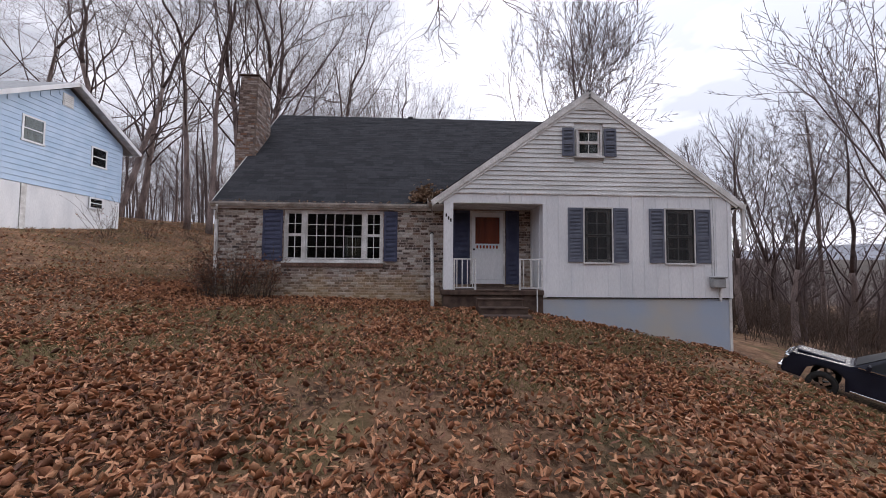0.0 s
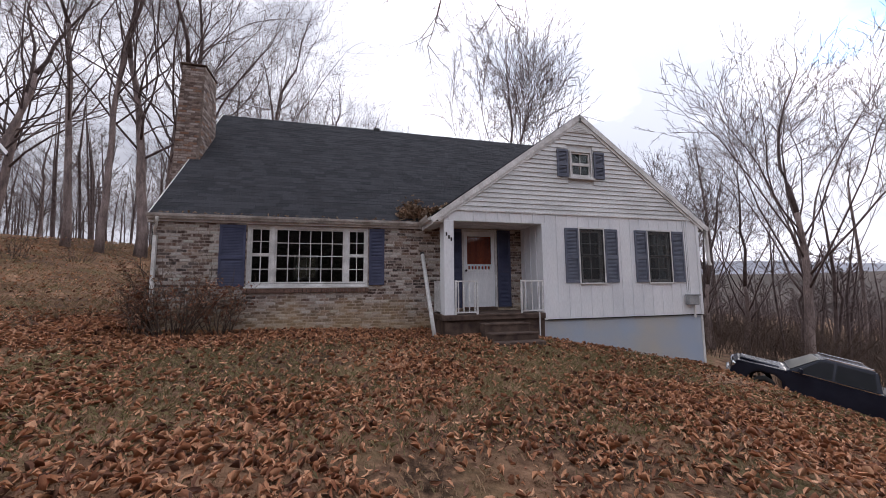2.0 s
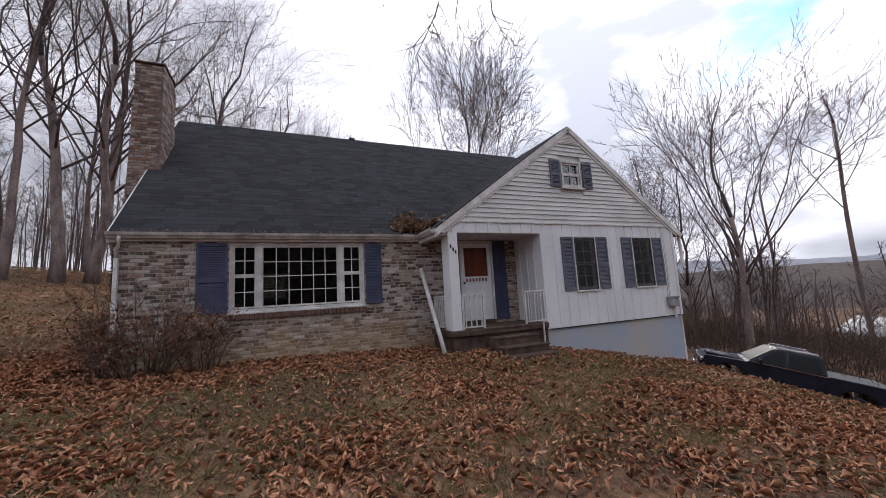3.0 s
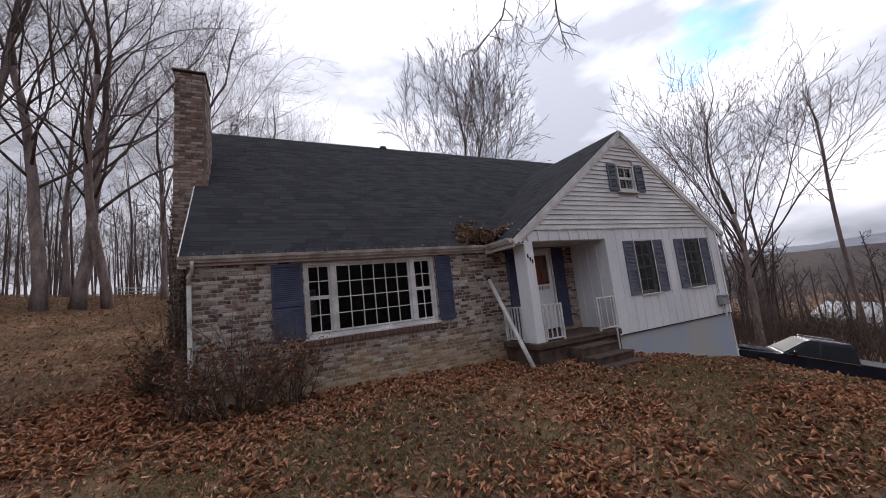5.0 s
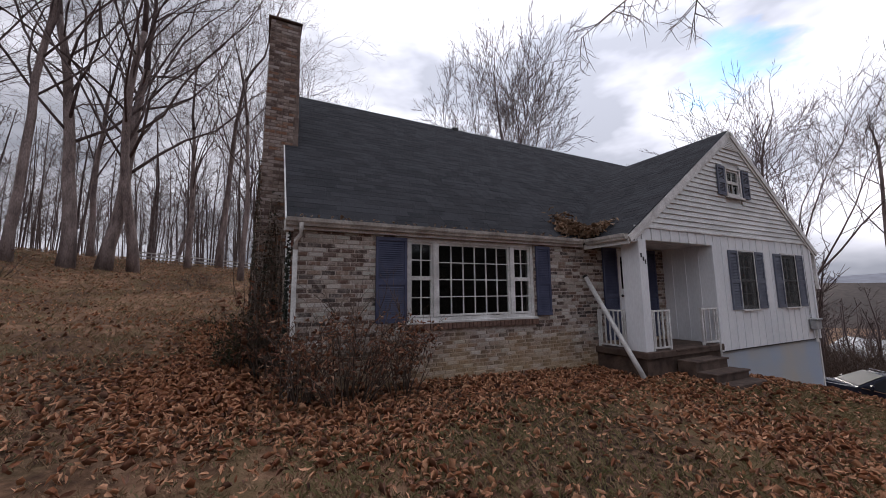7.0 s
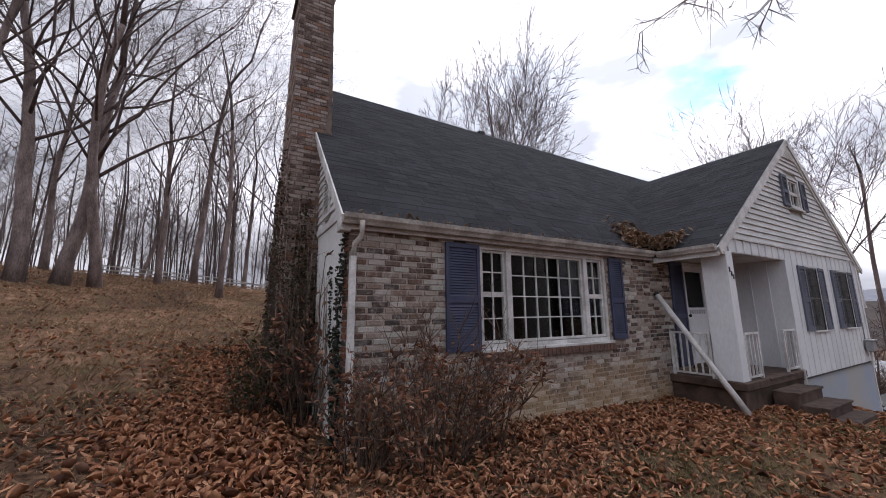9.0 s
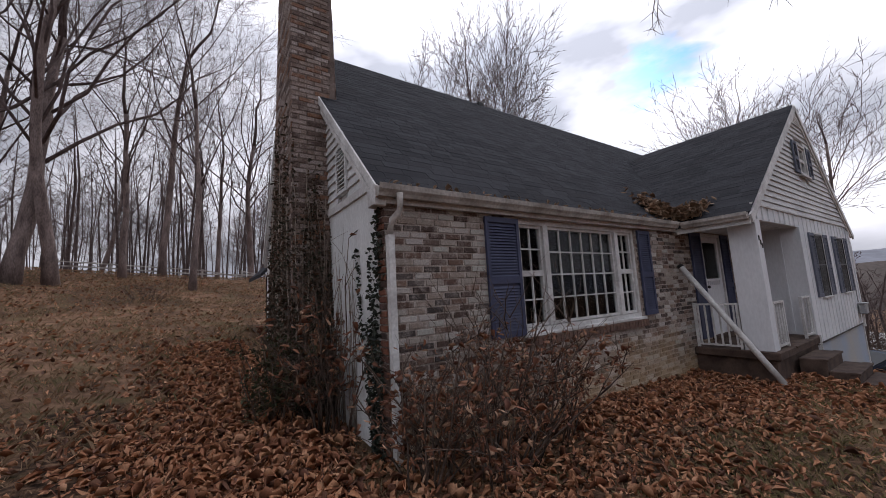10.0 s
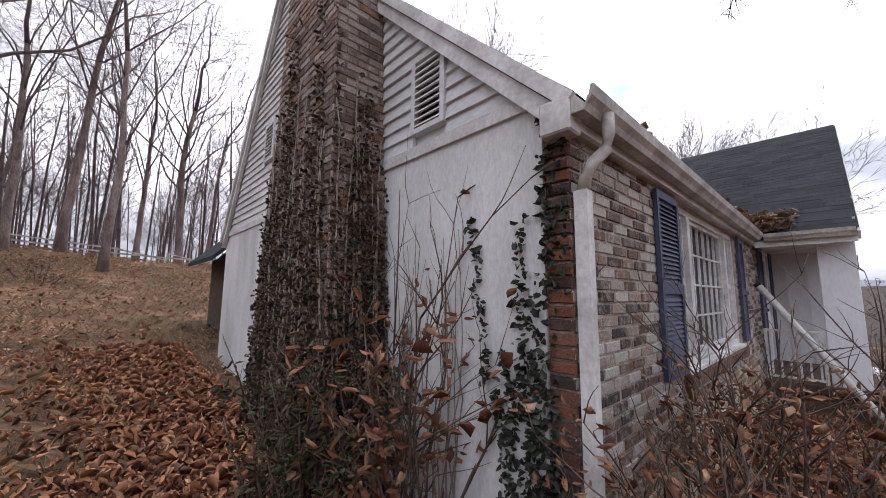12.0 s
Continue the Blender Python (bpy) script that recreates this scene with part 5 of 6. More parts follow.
for s in (-1, 1):
    ye = NMID + s * (NMID - NY0 + 0.75)
    ze = NE - 0.75 * (NA - NE) / (NMID - NY0) + 0.15
    npart("rake_board", bar((NX + 0.515, ye, ze + 0.02), (NX + 0.515, NMID, NA), 0.03, 0.2), M_WHITE)
    npart("soffit", bar((NX + 0.27, ye, ze - 0.02), (NX + 0.27, NMID, NA - 0.06), 0.45, 0.015), M_TRIM)


def nwindow(y0, y1, z0, z1, inner):
    w = npart("window", boxes((NX - 0.01, NX + 0.045, y0, y0 + 0.08, z0, z1), (NX - 0.01, NX + 0.045, y1 - 0.08, y1, z0, z1), (NX - 0.01, NX + 0.045, y0 + 0.08, y1 - 0.08, z1 - 0.08, z1), (NX - 0.01, NX + 0.06, y0 - 0.03, y1 + 0.03, z0 - 0.02, z0 + 0.07)), M_WHITE)
    part("backing", boxes((NX - 0.005, NX + 0.024, y0 + 0.08, y1 - 0.08, z0 + 0.07, z1 - 0.08)), inner, w)
    part("meeting_rail", boxes((NX + 0.026, NX + 0.04, y0 + 0.08, y1 - 0.08, (z0 + z1) / 2 - 0.025, (z0 + z1) / 2 + 0.025)), M_WHITE, w)
    p2 = part("pane", boxes((NX + 0.029, NX + 0.032, y0 + 0.08, y1 - 0.08, z0 + 0.07, z1 - 0.08)), M_GLASS, w)
    p2.visible_shadow = False


nwindow(16.86, 17.85, 7.35, 8.55, M_CURTAIN)
nwindow(20.28, 21.25, 7.12, 8.2, M_PINK)
nwindow(20.30, 21.15, 4.78, 5.40, M_CURTAIN)
nv = npart("gable_vent", boxes((NX + 0.0, NX + 0.04, 18.6, 19.15, 9.72, 10.35)), M_TRIM)
for i in range(6):
    part("slat", boxes((NX + 0.04, NX + 0.055, 18.64, 19.11, 9.76 + 0.1 * i, 9.80 + 0.1 * i)), M_WHITE, nv)
nd = npart("basement_door", boxes((NX - 0.03, NX + 0.03, 15.9, 16.95, 3.1, 5.35), bevel=0.008), M_WHITE)
part("door_jamb", boxes((NX - 0.03, NX + 0.05, 16.97, 17.2, 3.1, 5.4)), M_TRIM, nd)

# ---- rail fence on the hill ----
fence = thing("rail_fence", (-9, 37.0, ground_z(-9, 37.0)), "white two-rail wooden fence along the wood's edge", "fence")
FM = fence.matrix_world.inverted()
fx = -14.2
while fx < -4.0:
    y0f, y1f = 37.2 + 0.02 * fx, 37.2 + 0.02 * (fx + 2.4)
    za, zb = ground_z(fx, y0f), ground_z(fx + 2.4, y1f)
    for ob in (part("post", boxes((fx - 0.06, fx + 0.06, y0f - 0.06, y0f + 0.06, za - 0.2, za + 0.60), bevel=0.01), M_GUTTER, fence),
               part("rail", bar((fx, y0f - 0.08, za + 0.52), (fx + 2.4, y1f - 0.08, zb + (0.52 if fx < -7 else 0.1)), 0.04, 0.08), M_GUTTER, fence),
               part("rail", bar((fx, y0f - 0.08, za + 0.26), (fx + 2.4, y1f - 0.08, zb + 0.26), 0.04, 0.09), M_GUTTER, fence)):
        ob.matrix_parent_inverse = FM
    fx += 2.4


# ---- pickup truck on the drive ----
def pickup():
    t = thing("pickup_truck", (0, 0, 0), "dark blue crew-cab pickup truck with chrome trim on the drive", "truck")
    W = 0.95
    prof = [(2.80, 0.42), (2.86, 0.62), (2.80, 0.98), (2.66, 1.10), (1.35, 1.17), (1.28, 1.20), (-1.00, 1.22), (-2.86, 1.20), (-2.90, 0.55), (-2.60, 0.48), (-2.36, 0.48), (-2.28, 0.78), (-2.05, 0.93), (-1.62, 0.93), (-1.39, 0.78), (-1.31, 0.45), (1.28, 0.42), (1.36, 0.78), (1.59, 0.93), (2.02, 0.93), (2.25, 0.78), (2.33, 0.42)]
    bm = prism(bmesh.new(), prof, "y", -W, W)
    es = [e for e in bm.edges if abs(e.verts[0].co.y) > 0.9 and abs(e.verts[0].co.y - e.verts[1].co.y) < 0.01]
    bmesh.ops.bevel(bm, geom=es, offset=0.06, segments=2, affect="EDGES")
    part("body", bm, M_TRUCK, t, smooth=False)
    bm = bmesh.new()
    lo = [(1.32, -0.90, 1.17), (1.32, 0.90, 1.17), (-1.02, 0.90, 1.20), (-1.02, -0.90, 1.20)]
    hi = [(0.46, -0.70, 1.83), (0.46, 0.70, 1.83), (-0.82, 0.72, 1.84), (-0.82, -0.72, 1.84)]
    a, b = [bm.verts.new(q) for q in lo], [bm.verts.new(q) for q in hi]
    bm.faces.new(b)
    bm.faces.new(a[::-1])
    for k in range(4):
        bm.faces.new((a[k], a[(k + 1) % 4], b[(k + 1) % 4], b[k]))
    bmesh.ops.recalc_face_normals(bm, faces=bm.faces)
    bmesh.ops.bevel(bm, geom=list(bm.edges), offset=0.05, segments=2, affect="EDGES")
    part("cab", bm, M_TRUCK, t)

    def glazing(name, q, n):
        b3 = bmesh.new()
        q = [Vector(c) + Vector(n) * 0.022 for c in q]
        q2 = [c - Vector(n) * 0.006 for c in q]
        va, vb = [b3.verts.new(c) for c in q], [b3.verts.new(c) for c in q2]
        b3.faces.new(va)
        b3.faces.new(vb[::-1])
        for k in range(4):
            b3.faces.new((va[k], vb[k], vb[(k + 1) % 4], va[(k + 1) % 4]))
        bmesh.ops.recalc_face_normals(b3, faces=b3.faces)
        part(name, b3, M_CARGLASS, t)

    glazing("windscreen", [(1.22, -0.80, 1.24), (1.22, 0.80, 1.24), (0.54, 0.66, 1.77), (0.54, -0.66, 1.77)], (0.61, 0, 0.79))
    glazing("rear_window", [(-0.98, -0.78, 1.28), (-0.85, -0.68, 1.76), (-0.85, 0.68, 1.76), (-0.98, 0.78, 1.28)], (-0.95, 0, 0.3))
    for s in (-1, 1):
        for xa, xb, xc, xd in ((1.02, 0.18, 0.18, 0.50), (0.10, -0.86, -0.76, 0.10)):
            glazing("side_window", [(xa, s * 0.872, 1.26), (xb, s * 0.872, 1.26), (xc, s * 0.735, 1.75), (xd, s * 0.735, 1.75)], (0, s * 0.96, 0.28))
        part("window_trim", boxes((-0.95, 1.18, s * 0.905 - 0.012, s * 0.905 + 0.012, 1.205, 1.228)), M_CHROME, t)
        part("side_mirror", boxes((0.92, 1.02, s * 1.08 - 0.09, s * 1.08 + 0.09, 1.22, 1.40), bevel=0.03), M_TRUCK, t)
        part("headlight", boxes((2.70, 2.83, s * 0.76 - 0.16, s * 0.76 + 0.16, 0.84, 1.00), bevel=0.03), M_CHROME, t)
        part("roof_rail", boxes((-0.75, 0.40, s * 0.62 - 0.02, s * 0.62 + 0.02, 1.85, 1.89), bevel=0.008), M_CHROME, t)
        part("sill_trim", boxes((-1.20, 1.20, s * 0.955 - 0.02, s * 0.955 + 0.02, 0.44, 0.50), bevel=0.008), M_CHROME, t)
        for xw in (1.81, -1.84):
            bm = bmesh.new()
            ring = []
            for rr, yy in ((0.24, 0.13), (0.36, 0.13), (0.39, 0.09), (0.39, -0.09), (0.36, -0.13), (0.24, -0.13)):
                ring.append([bm.verts.new((xw + rr * math.cos(k * math.pi / 12), s * 0.86 + yy, 0.39 + rr * math.sin(k * math.pi / 12))) for k in range(24)])
            for i in range(6):
                for k in range(24):
                    bm.faces.new((ring[i][k], ring[i][(k + 1) % 24], ring[(i + 1) % 6][(k + 1) % 24], ring[(i + 1) % 6][k]))
            bmesh.ops.recalc_face_normals(bm, faces=bm.faces)
            wheel = part("wheel", bm, M_TYRE, t, smooth=True)
            bm = bmesh.new()
            for k in range(5):
                c, sn_ = math.cos(k * 1.2566), math.sin(k * 1.2566)
                q = [(0.03, -0.05), (0.24, -0.035), (0.24, 0.035), (0.03, 0.05)]
                prism(bm, [(xw + a_ * c - b_ * sn_, 0.39 + a_ * sn_ + b_ * c) for a_, b_ in q], "y", s * 0.86 + s * 0.07, s * 0.86 + s * 0.11)
            part("rim", bm, M_CHROME, wheel)
    part("grille", boxes((2.82, 2.87, -0.52, 0.52, 0.70, 1.0), bevel=0.02), M_CHROME, t)
    part("bumper", boxes((2.80, 2.95, -0.92, 0.92, 0.45, 0.64), bevel=0.04), M_CHROME, t)
    part("bed_cover", boxes((-2.82, -1.06, -0.86, 0.86, 1.205, 1.25), bevel=0.015), M_BLACK, t)
    part("hood_ridge", boxes((1.45, 2.6, -0.45, 0.45, 1.12, 1.19), bevel=0.03), M_TRUCK, t)
    return t


truck = pickup()
nose, back = Vector((10.62, 10.95)), Vector((0.615, -0.79)).normalized()
mid = nose + back * 2.4
fz, rz = ground_z(*(mid - back * 1.51)), ground_z(*(mid + back * 1.55))
truck.matrix_world = pose(mid.x, mid.y, (fz + rz) / 2 - 0.01, 0, -math.degrees(math.atan2(fz - rz, 3.06)), math.degrees(math.atan2(-back.y, -back.x))) @ Matrix.Diagonal((0.84, 0.84, 0.90, 1))


# ---- small valley buildings ----
def shed(x, y, w, d, h, turn, wall, roof, label):
    zg = min(ground_z(x + a, y + b) for a in (-w, w) for b in (-d, d))
    s = thing("shed", (x, y, zg), label, "building", turn=turn)
    part("wall", prism(bmesh.new(), [(-d / 2, -0.5), (-d / 2, h), (0, h + d * 0.28), (d / 2, h), (d / 2, -0.5)], "x", -w / 2, w / 2), wall, s)
    bm = bmesh.new()
    for q in (-1, 1):
        prism(bm, [(0, h + d * 0.28 + 0.15), (q * (d / 2 + 0.4), h - 0.1), (q * (d / 2 + 0.4), h - 0.22), (0, h + d * 0.28 + 0.02)], "x", -w / 2 - 0.4, w / 2 + 0.4)
    part("roof", bm, roof, s)
    for k in (-1, 1):
        part("window", boxes((k * w * 0.25 - 0.5, k * w * 0.25 + 0.5, -d / 2 - 0.05, -d / 2 + 0.02, 1.0, 2.2)), M_BLACK, s)


back_shed = thing("lean_to", (-5.1, 19.2, 1.0), "small dark wooden shed with a shingle roof behind the house", "shed")
BM_ = back_shed.matrix_world.inverted()
for nm, bm, mt in (("wall", boxes((-5.35, -2.6, 18.4, 20.4, 0.8, 3.35), bevel=0.01), M_SOIL), ("roof", prism(bmesh.new(), [(-5.82, 3.27), (-4.0, 5.05), (-2.2, 3.27), (-2.2, 3.17), (-4.0, 4.94), (-5.82, 3.17)], "y", 18.0, 20.8), M_SHINGLE), ("gable", prism(bmesh.new(), [(-5.35, 3.3), (-4.0, 4.7), (-2.6, 3.3)], "y", 18.45, 20.3), M_SOIL)):
    part(nm, bm, mt, back_shed).matrix_parent_inverse = BM_
shed(62, 8.5, 9, 6, 2.6, 80, M_WHITE, M_TRIM, "small white building with a pale roof in the valley")
shed(66, 22, 10, 6, 2.8, 60, M_TRIM, M_GREY, "small pale house with grey roof in the valley")
shed(52, 15, 6, 4, 2.3, 75, M_WHITE, M_TRIM, "low white shed in the valley")


# ---- leaves ----
def leaf_cloud(name, spots, mat, seed, size, flat, label="", category="", parent=None, slim=0.62):
    """Many curled leaves; spots: (x, y, z) list; flat: how level they lie (1) or hang (0)."""
    rs = np.random.RandomState(seed)
    n = len(spots)
    P = np.array(spots, dtype=float)
    # stalk end, two uneven edge points on each side, tip, midrib
    t = np.array([(0, 0, 0), (0.27, 0.19, 0.42), (0.34, -0.16, 0.40), (0.72, 0.18, 0.52), (0.63, -0.22, 0.56), (1.0, 0.03, 0.15), (0.5, 0, 0)], dtype=float)
    t[:, 0] -= 0.5
    t[:, 1] *= 0.72 if flat else slim
    faces = np.array([(0, 6, 1), (0, 2, 6), (1, 6, 3), (2, 4, 6), (3, 6, 5), (4, 5, 6)])
    s = size * rs.uniform(0.6, 1.25, n)
    curl = rs.uniform(-0.5, 1.5, n)
    L = np.repeat(t[None], n, 0) * s[:, None, None]
    L[:, :, 2] *= curl[:, None]
    L[:, :, 2] += (L[:, :, 0] ** 2) / s[:, None] * rs.uniform(-0.6, 1.0, n)[:, None]
    yaw, tilt, rol = rs.uniform(0, 2 * np.pi, n), rs.normal(0, 0.6 if flat else 1.2, n), rs.normal(0, 0.65 if flat else 1.2, n)
    cy, sy, ct, st, cr, sr = np.cos(yaw), np.sin(yaw), np.cos(tilt), np.sin(tilt), np.cos(rol), np.sin(rol)
    x, y, z = L[:, :, 0], L[:, :, 1], L[:, :, 2]
    x, z = x * ct[:, None] + z * st[:, None], -x * st[:, None] + z * ct[:, None]
    y, z = y * cr[:, None] - z * sr[:, None], y * sr[:, None] + z * cr[:, None]
    x, y = x * cy[:, None] - y * sy[:, None], x * sy[:, None] + y * cy[:, None]
    V = np.stack([x, y, z], 2) + P[:, None, :]
    F = (faces[None] + (np.arange(n) * 7)[:, None, None]).reshape(-1, 3)
    me = bpy.data.meshes.new(name)
    me.vertices.add(n * 7)
    me.vertices.foreach_set("co", V.reshape(-1))
    me.loops.add(len(F) * 3)
    me.loops.foreach_set("vertex_index", F.reshape(-1).astype(np.int32))
    me.polygons.add(len(F))
    me.polygons.foreach_set("loop_start", np.arange(len(F), dtype=np.int32) * 3)
    me.update(calc_edges=True)
    me.polygons.foreach_set("use_smooth", [True] * len(F))
    me.materials.append(mat)
    ob = new(name, me)
    if parent is not None:
        ob.parent = parent
    return tagged(ob, label, category, kind="stuff")


def open_lawn(x, y):
    if XL - 0.05 < x < XG and y > YB - 0.03 and y < YR:
        return False
    if 0.05 < x < XR + 0.05 and YF - 0.02 < y < YR:
        return False
    if 0.9 < x < 2.15 and y > YF - 1.06 and y < YF + 0.1:
        return False
    return True


rnd = random.Random(101)
spots = []
while len(spots) < 106000:
    x, y = rnd.uniform(-12.5, 10.5), -3.0 + 15.7 * rnd.random()
    if not open_lawn(x, y):
        continue
    blotch = noise.noise((x * 0.5, y * 0.5, 7.0)) + 0.6 * noise.noise((x * 1.5, y * 1.5, 2.0))
    near = 0.92 - 0.64 * step01(y, 2.0, 4.6)
    cover_ = near + 0.75 * blotch
    cover_ += 0.35 * step01(y, 7.4, 8.7) * step01(x, -6.5, -5.0) * (1 - step01(x, 0.0, 3.0))
    cover_ -= 0.25 * step01(x, 2.0, 7.0)
    cover_ -= 0.42 * step01(-x, 6.2, 8.5) * (1 - step01(x, -8.6, -7.2) * step01(y, 7.5, 9.0))
    if rnd.random() > max(cover_, 0.10) * step01(y, -3.0, 0.2):
        continue
    spots.append((x, y, ground_z(x, y) + rnd.uniform(0.012, 0.05)))
leaf_cloud("fallen_leaves", spots, M_LEAF, 3, 0.086, True, "curled brown oak leaves lying thick on the lawn", "leaves")
spots = []
while len(spots) < 16000:
    x, y = rnd.uniform(-26, 3), rnd.uniform(9, 38)
    if open_lawn(x, y) and rnd.random() < 0.5 + 0.7 * noise.noise((x * 0.25, y * 0.25, 1.0)):
        spots.append((x, y, ground_z(x, y) + rnd.uniform(0.01, 0.04)))
leaf_cloud("hill_leaves", spots, M_LEAF, 4, 0.11, True, "scattered brown leaves on the hill lawn", "leaves")
# drift against the chimney and end wall
spots = []
while len(spots) < 9000:
    x, y = -6.3 - abs(rnd.gauss(0, 0.75)), rnd.uniform(9.0, 17.5)
    spots.append((x, y, ground_z(x, y) + 0.01 + 0.09 * rnd.random() * max(0.0, 1.4 + (x + 6.3))))
leaf_cloud("leaf_drift", spots, M_LEAF, 6, 0.100, True, "deep drift of rust-brown leaves along the end wall", "leaves")
# pile on the roof valley
spots = []
for _ in range(1300):
    u, w = rnd.gauss(-0.16, 0.27), abs(rnd.gauss(0, 0.2))
    if u > 0.45 or u < -0.75:
        continue
    y = YB - OV + 0.02 + w + (0.0 if u < -0.2 else -rnd.random() * 0.5)
    zz = 3.50 + max(0.0, (y - YB + OV)) * 0.96 if y > YB - OV else 3.47 + max(0.0, u - GEL) * 0.71
    spots.append((u, y, zz + 0.03 + rnd.random() * 0.20 * math.exp(-((u + 0.2) / 0.35) ** 2)))
leaf_cloud("roof_leaf_pile", spots, M_PILE, 8, 0.12, False, "heap of dead leaves caught in the roof valley", "leaves")
spots = [(rnd.uniform(XL, -0.3), YB - OV - 0.06 + rnd.uniform(-0.03, 0.05), 3.475 + rnd.uniform(0, 0.03)) for _ in range(80)]
leaf_cloud("gutter_leaves", spots, M_PILE, 9, 0.07, False, "dead leaves lying along the gutter", "leaves")

# dry grass between the leaves
def grass(name, n, area, seed, tall, label, lim=None, mat=M_GRASS):
    r = random.Random(seed)
    V, F = [], []
    while n > 0:
        x, y = r.uniform(*area[0]), r.uniform(*area[1])
        if not open_lawn(x, y) or noise.noise((x * 0.5, y * 0.5, 12.0)) + r.uniform(-0.5, 0.5) < (lim if lim is not None else 0.0):
            continue
        n -= 1
        z = ground_z(x, y) - 0.005
        for k in range(3):
            a, h, l_ = r.uniform(0, 6.28), tall * r.uniform(0.5, 1.2), r.uniform(0.2, 1.0)
            px, py = x + r.uniform(-0.04, 0.04), y + r.uniform(-0.04, 0.04)
            dx, dy = math.cos(a), math.sin(a)
            b = len(V)
            V += [(px - dy * 0.004, py + dx * 0.004, z), (px + dy * 0.004, py - dx * 0.004, z), (px + dx * h * l_ * 0.5 + dy * 0.003, py + dy * h * l_ * 0.5 - dx * 0.003, z + h * 0.65), (px + dx * h * l_ * 1.2, py + dy * h * l_ * 1.2, z + h * 0.85)]
            F += [(b, b + 1, b + 2), (b, b + 2, b + 3)]
    tagged(new(name, raw(name, V, F, mat)), label, "grass", kind="stuff")


grass("lawn_grass", 24000, ((-11, 10), (0.6, 12)), 41, 0.055, "short dry winter grass")
grass("house_grass", 15000, ((-6, 8), (4.2, 8.4)), 43, 0.07, "green and straw lawn grass below the house", -0.15, M_GREENGRASS)
grass("hill_grass", 15000, ((-24, -1), (11, 38)), 42, 0.13, "straw-coloured winter grass", -0.2)


# ---- shrubs, ivy and vines ----
def shrub(name, x, y, height, radius, stems, leaves, seed, mat_leaf, label, leaf_size=0.07, leafy=(0.2, 1.0)):
    r = random.Random(seed)
    s = thing(name, (x, y, ground_z(x, y)), label, "shrub")
    V, F, tips = [], [], []

    def shoot(p, d, ln, rad, depth):
        pts = [p]
        dd = d.normalized()
        for i in range(4):
            dd = (dd + Vector((r.uniform(-0.18, 0.18), r.uniform(-0.18, 0.18), r.uniform(-0.14, 0.08)))).normalized()
            pts.append(pts[-1] + dd * ln / 4)
        tube_into(V, F, pts, [rad * (1 - 0.16 * i) for i in range(5)], 4 if depth == 0 else 3)
        tips.extend(pts[1:])
        if depth < 2:
            for k in range(5 if depth == 0 else 3):
                i = r.randint(1, 4)
                nd = dd + Vector((r.uniform(-1, 1), r.uniform(-1, 1), r.uniform(-0.2, 0.7)))
                shoot(pts[i], nd, ln * r.uniform(0.28, 0.5), rad * 0.5, depth + 1)

    for i in range(stems):
        a = r.uniform(0, 6.28)
        b = Vector((math.cos(a), math.sin(a), 0)) * radius * r.uniform(0.05, 0.55)
        shoot(b - Vector((0, 0, 0.05)), Vector((b.x * 1.5 + r.uniform(-0.2, 0.2), b.y * 1.5 + r.uniform(-0.2, 0.2), height * 0.75)), height * r.uniform(0.6, 1.1), 0.011, 0)
    ob = new("branch_tangle", raw("branch_tangle", V, F, M_SHRUB, True))
    ob.parent = s
    tagged(ob, kind="stuff")
    if leaves:
        good = [q for q in tips if leafy[0] * height < q.z < leafy[1] * height]
        pts = [tuple(r.choice(good) + Vector((r.uniform(-0.05, 0.05), r.uniform(-0.05, 0.05), r.uniform(-0.05, 0.03)))) for _ in range(leaves)]
        leaf_cloud("foliage", pts, mat_leaf, seed, leaf_size, False, parent=s)
    return s


shrub("bare_shrub", -5.2, 9.2, 1.22, 0.68, 36, 1250, 201, M_RUST, "dense tangled shrub with withered rusty leaves against the brick wall", 0.062, (0.1, 0.95))
shrub("bare_shrub", -5.8, 9.35, 0.9, 0.34, 20, 520, 202, M_RUST, "low leafless shrub with rusty leaves at the house corner", 0.07)
shrub("bare_shrub", -4.35, 9.25, 1.0, 0.4, 16, 420, 205, M_RUST, "low bare shrub under the window", 0.07)
shrub("rusty_bush", -6.15, 10.85, 1.45, 0.28, 13, 460, 203, M_RUST, "rust-leaved bush beside the brick chimney", 0.085, (0.25, 1.0))
shrub("cedar_bush", -6.55, 11.25, 1.0, 0.3, 14, 1300, 204, M_CEDAR, "dull green and brown evergreen bush at the chimney foot", 0.055)
shrub("vine_stems", -6.0, 10.7, 2.4, 0.25, 5, 26, 206, M_RUST, "thin leafless vine stems against the stucco wall", 0.12, (0.3, 1.0))
for x, y, h, sd in ((-16.5, 21.8, 1.5, 301), (-16.9, 19.5, 1.7, 302), (-15.2, 23.6, 1.2, 303), (-9.0, 27.0, 0.9, 304)):
    shrub("hill_shrub", x, y, h, 0.9, 14, 40, sd, M_RUST, "small bare shrub on the hill lawn", 0.1)


def ivy(name, spots, label, mat, size):
    leaf_cloud(name, spots, mat, 61, size, False, label, "ivy", None, 1.15)


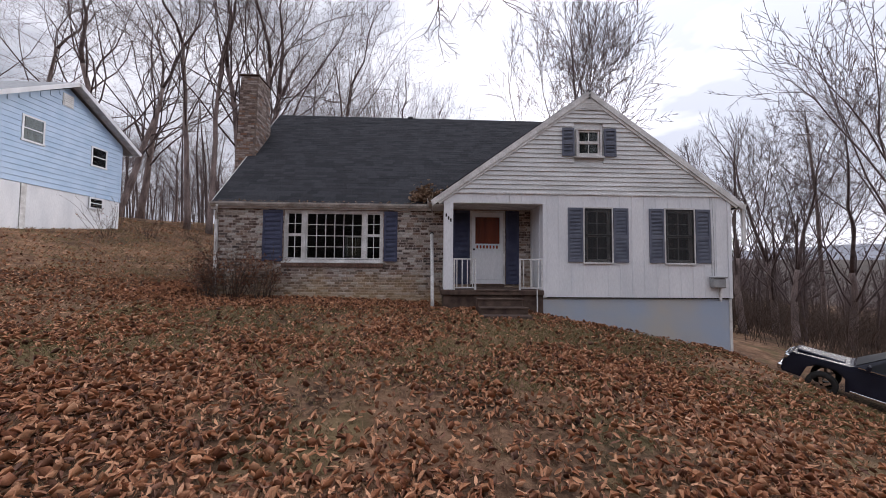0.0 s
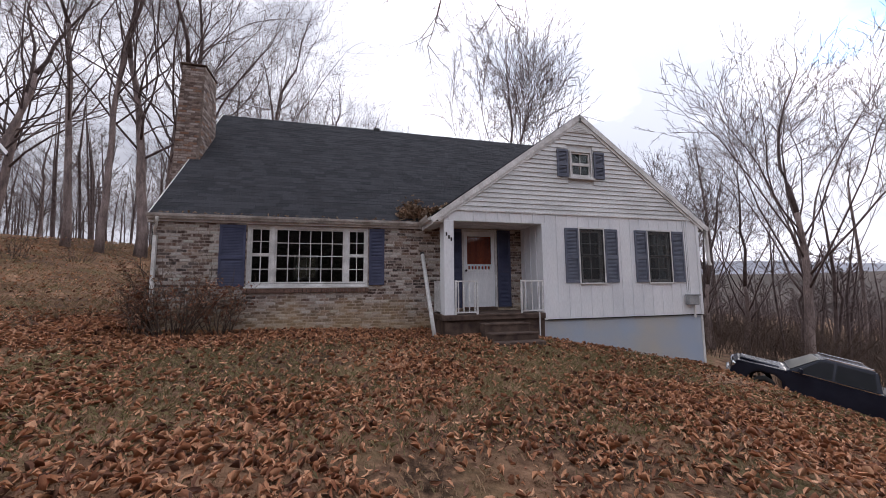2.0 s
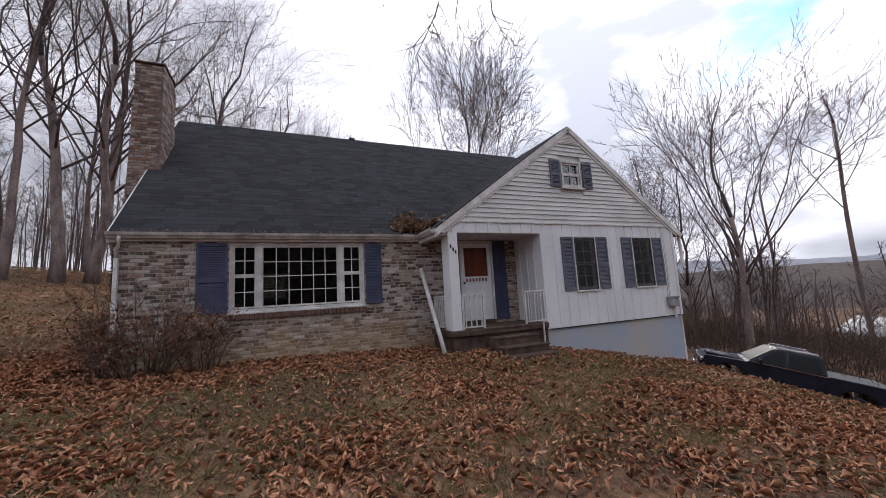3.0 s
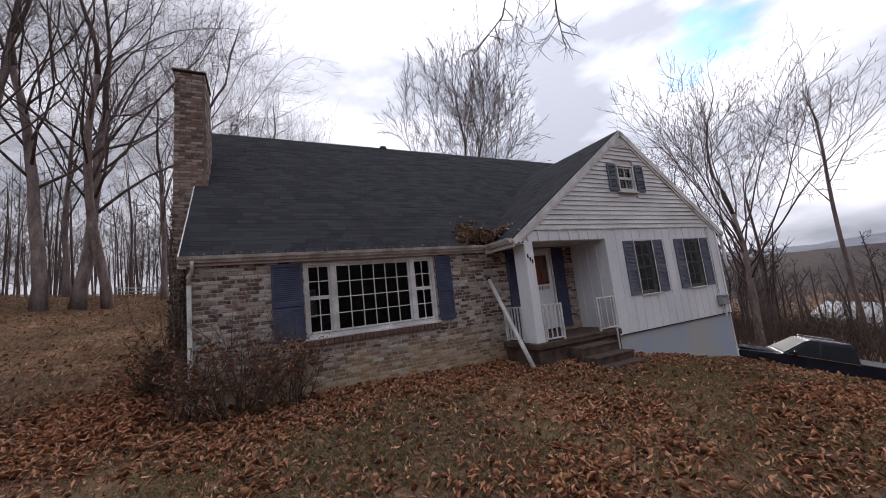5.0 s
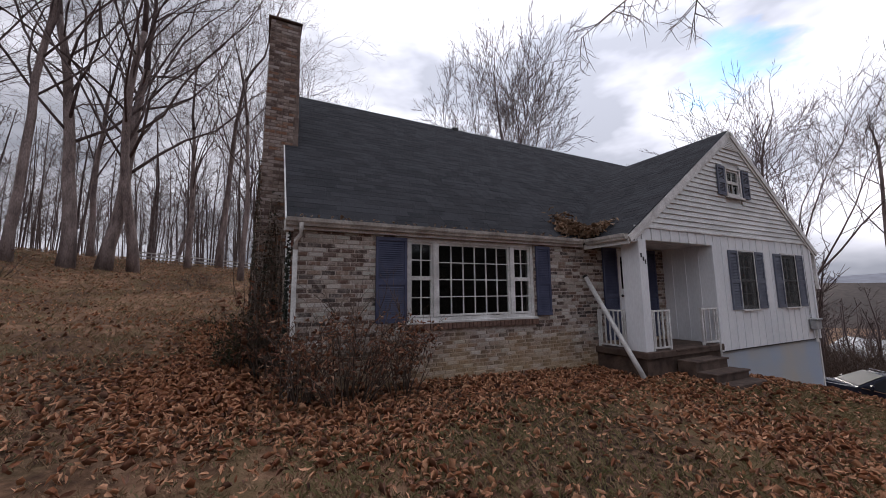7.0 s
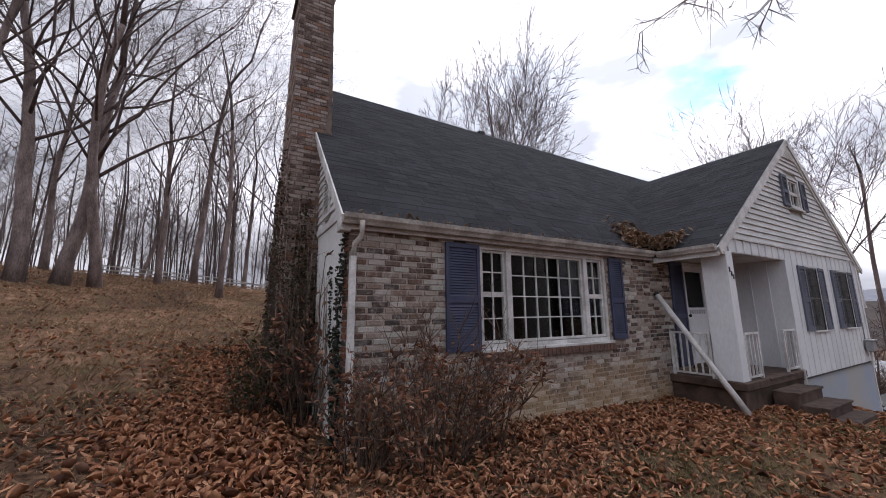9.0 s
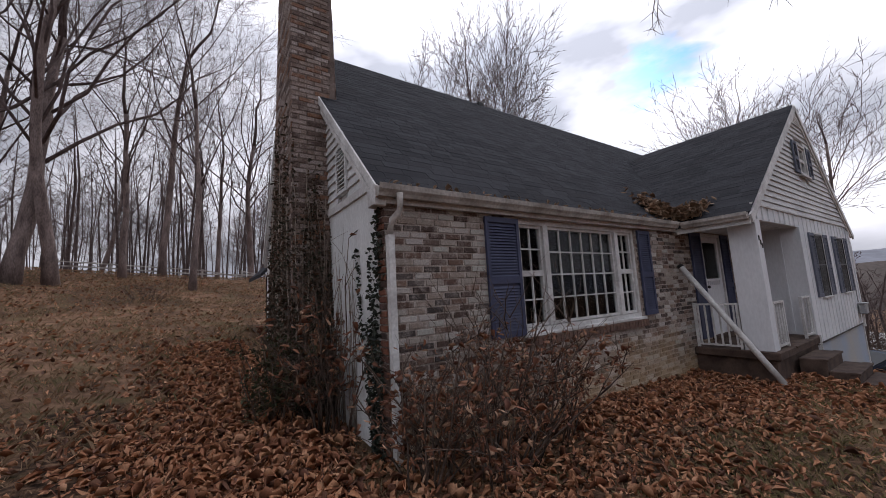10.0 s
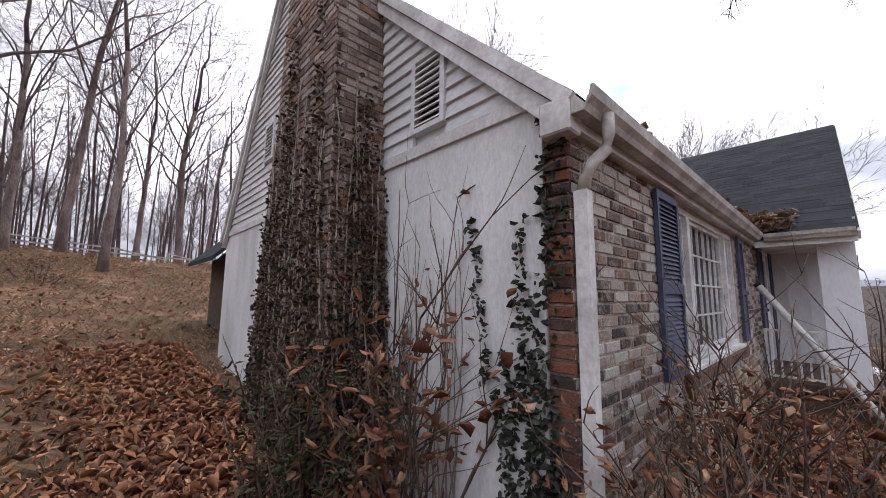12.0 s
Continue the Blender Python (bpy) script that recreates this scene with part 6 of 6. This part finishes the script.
spots = []
rnd = random.Random(63)
while len(spots) < 11500:
    z = 0.9 + 4.2 * rnd.random() ** 1.2
    s = (z - 0.6) / 7.28
    xa, xb, ya, yb, _ = chim_at(s)
    band = 0.55 + 0.5 * noise.noise((rnd.random() * 0.1, z * 0.6, 5.0))
    if rnd.random() < 0.42:
        u = rnd.random()
        x, y = xa + (xb - xa) * u, ya - rnd.random() * 0.05
        key = u * 2
    else:
        u = rnd.random()
        x, y = xa - rnd.random() * 0.06, ya + (yb - ya) * u
        key = 4 + u * 5
    dens = 0.95 - (z - 1.0) * 0.26 + (0.18 + 0.16 * max(0.0, z - 1.6)) * noise.noise((key * 1.6, z * 0.35, 9.0))
    if rnd.random() < dens:
        spots.append((x, y, z))
ivy("chimney_ivy", spots, "dark ivy climbing the brick chimney", M_IVY, 0.047)
spots = []
for base_y, lean_y, lim in ((0.13, 0.004, 3.25), (0.17, 0.0, 2.5), (0.20, 0.006, 2.15), (0.24, 0.010, 2.2), (0.30, 0.012, 2.95), (0.22, -0.004, 1.8), (0.30, 0.0, 1.5), (0.17, 0.003, 2.9)):
    y, z = YB + base_y, 0.92
    while z < lim:
        y += rnd.gauss(lean_y * 0.4, 0.008)
        for _ in range(2 if z > 2.2 else 3):
            spots.append((XL - 0.012 - rnd.random() * 0.03, max(YB + 0.03, y + rnd.gauss(0, 0.024)), z + rnd.gauss(0, 0.02)))
        z += 0.028
for _ in range(120):
    z = 3.4 - 0.9 * rnd.random() ** 1.5
    spots.append((XL - 0.012 - 0.03 * rnd.random(), YB + rnd.uniform(0.0, 0.14), z))
ivy("corner_ivy", spots, "dark green ivy strands creeping up the stucco at the corner", M_IVY_GREEN, 0.052)
v, f = [], []
for i in range(16):
    y = rnd.uniform(10.5, 11.25)
    p = Vector((XL - 0.02, y, 0.95))
    pts = [p]
    for k in range(6):
        p = p + Vector((rnd.uniform(-0.012, 0.006), rnd.uniform(-0.09, 0.09), rnd.uniform(0.2, 0.42)))
        p.x = min(p.x, XL - 0.015)
        pts.append(p.copy())
    tube_into(v, f, pts, [0.007 - 0.0008 * k for k in range(7)], 3)
for i in range(34):                     # pale runners up the chimney
    side, u = i % 3 > 0, rnd.random()
    pts, z = [], 0.9
    while z < rnd.uniform(3.2, 5.2):
        xa, xb, ya, yb, _ = chim_at((z - 0.6) / 7.28)
        pts.append(Vector((xa - 0.022, ya + (yb - ya) * u, z)) if side else Vector((xa + (xb - xa) * u, ya - 0.022, z)))
        u, z = min(0.98, max(0.02, u + rnd.gauss(0, 0.025))), z + 0.22
    if len(pts) > 2:
        tube_into(v, f, pts, [0.012 - 0.007 * k / len(pts) for k in range(len(pts))], 4)
tagged(new("dead_vines", raw("dead_vines", v, f, M_VINE, True)), "pale dead vine stems clinging to stucco and chimney", "vine", kind="stuff")


# ---- roof tabs, last ----
shingle_slope(main_roof, MAIN_FRAME, XR + 0.25 - XL + 0.16, MAIN_RISE, lambda u, r: u < 3.4 and r < 26, 290)
shingle_slope(wing_roof, WING_FRAME, 12.6 - YF + 0.05, WING_RISE, lambda u, r: False, 0)
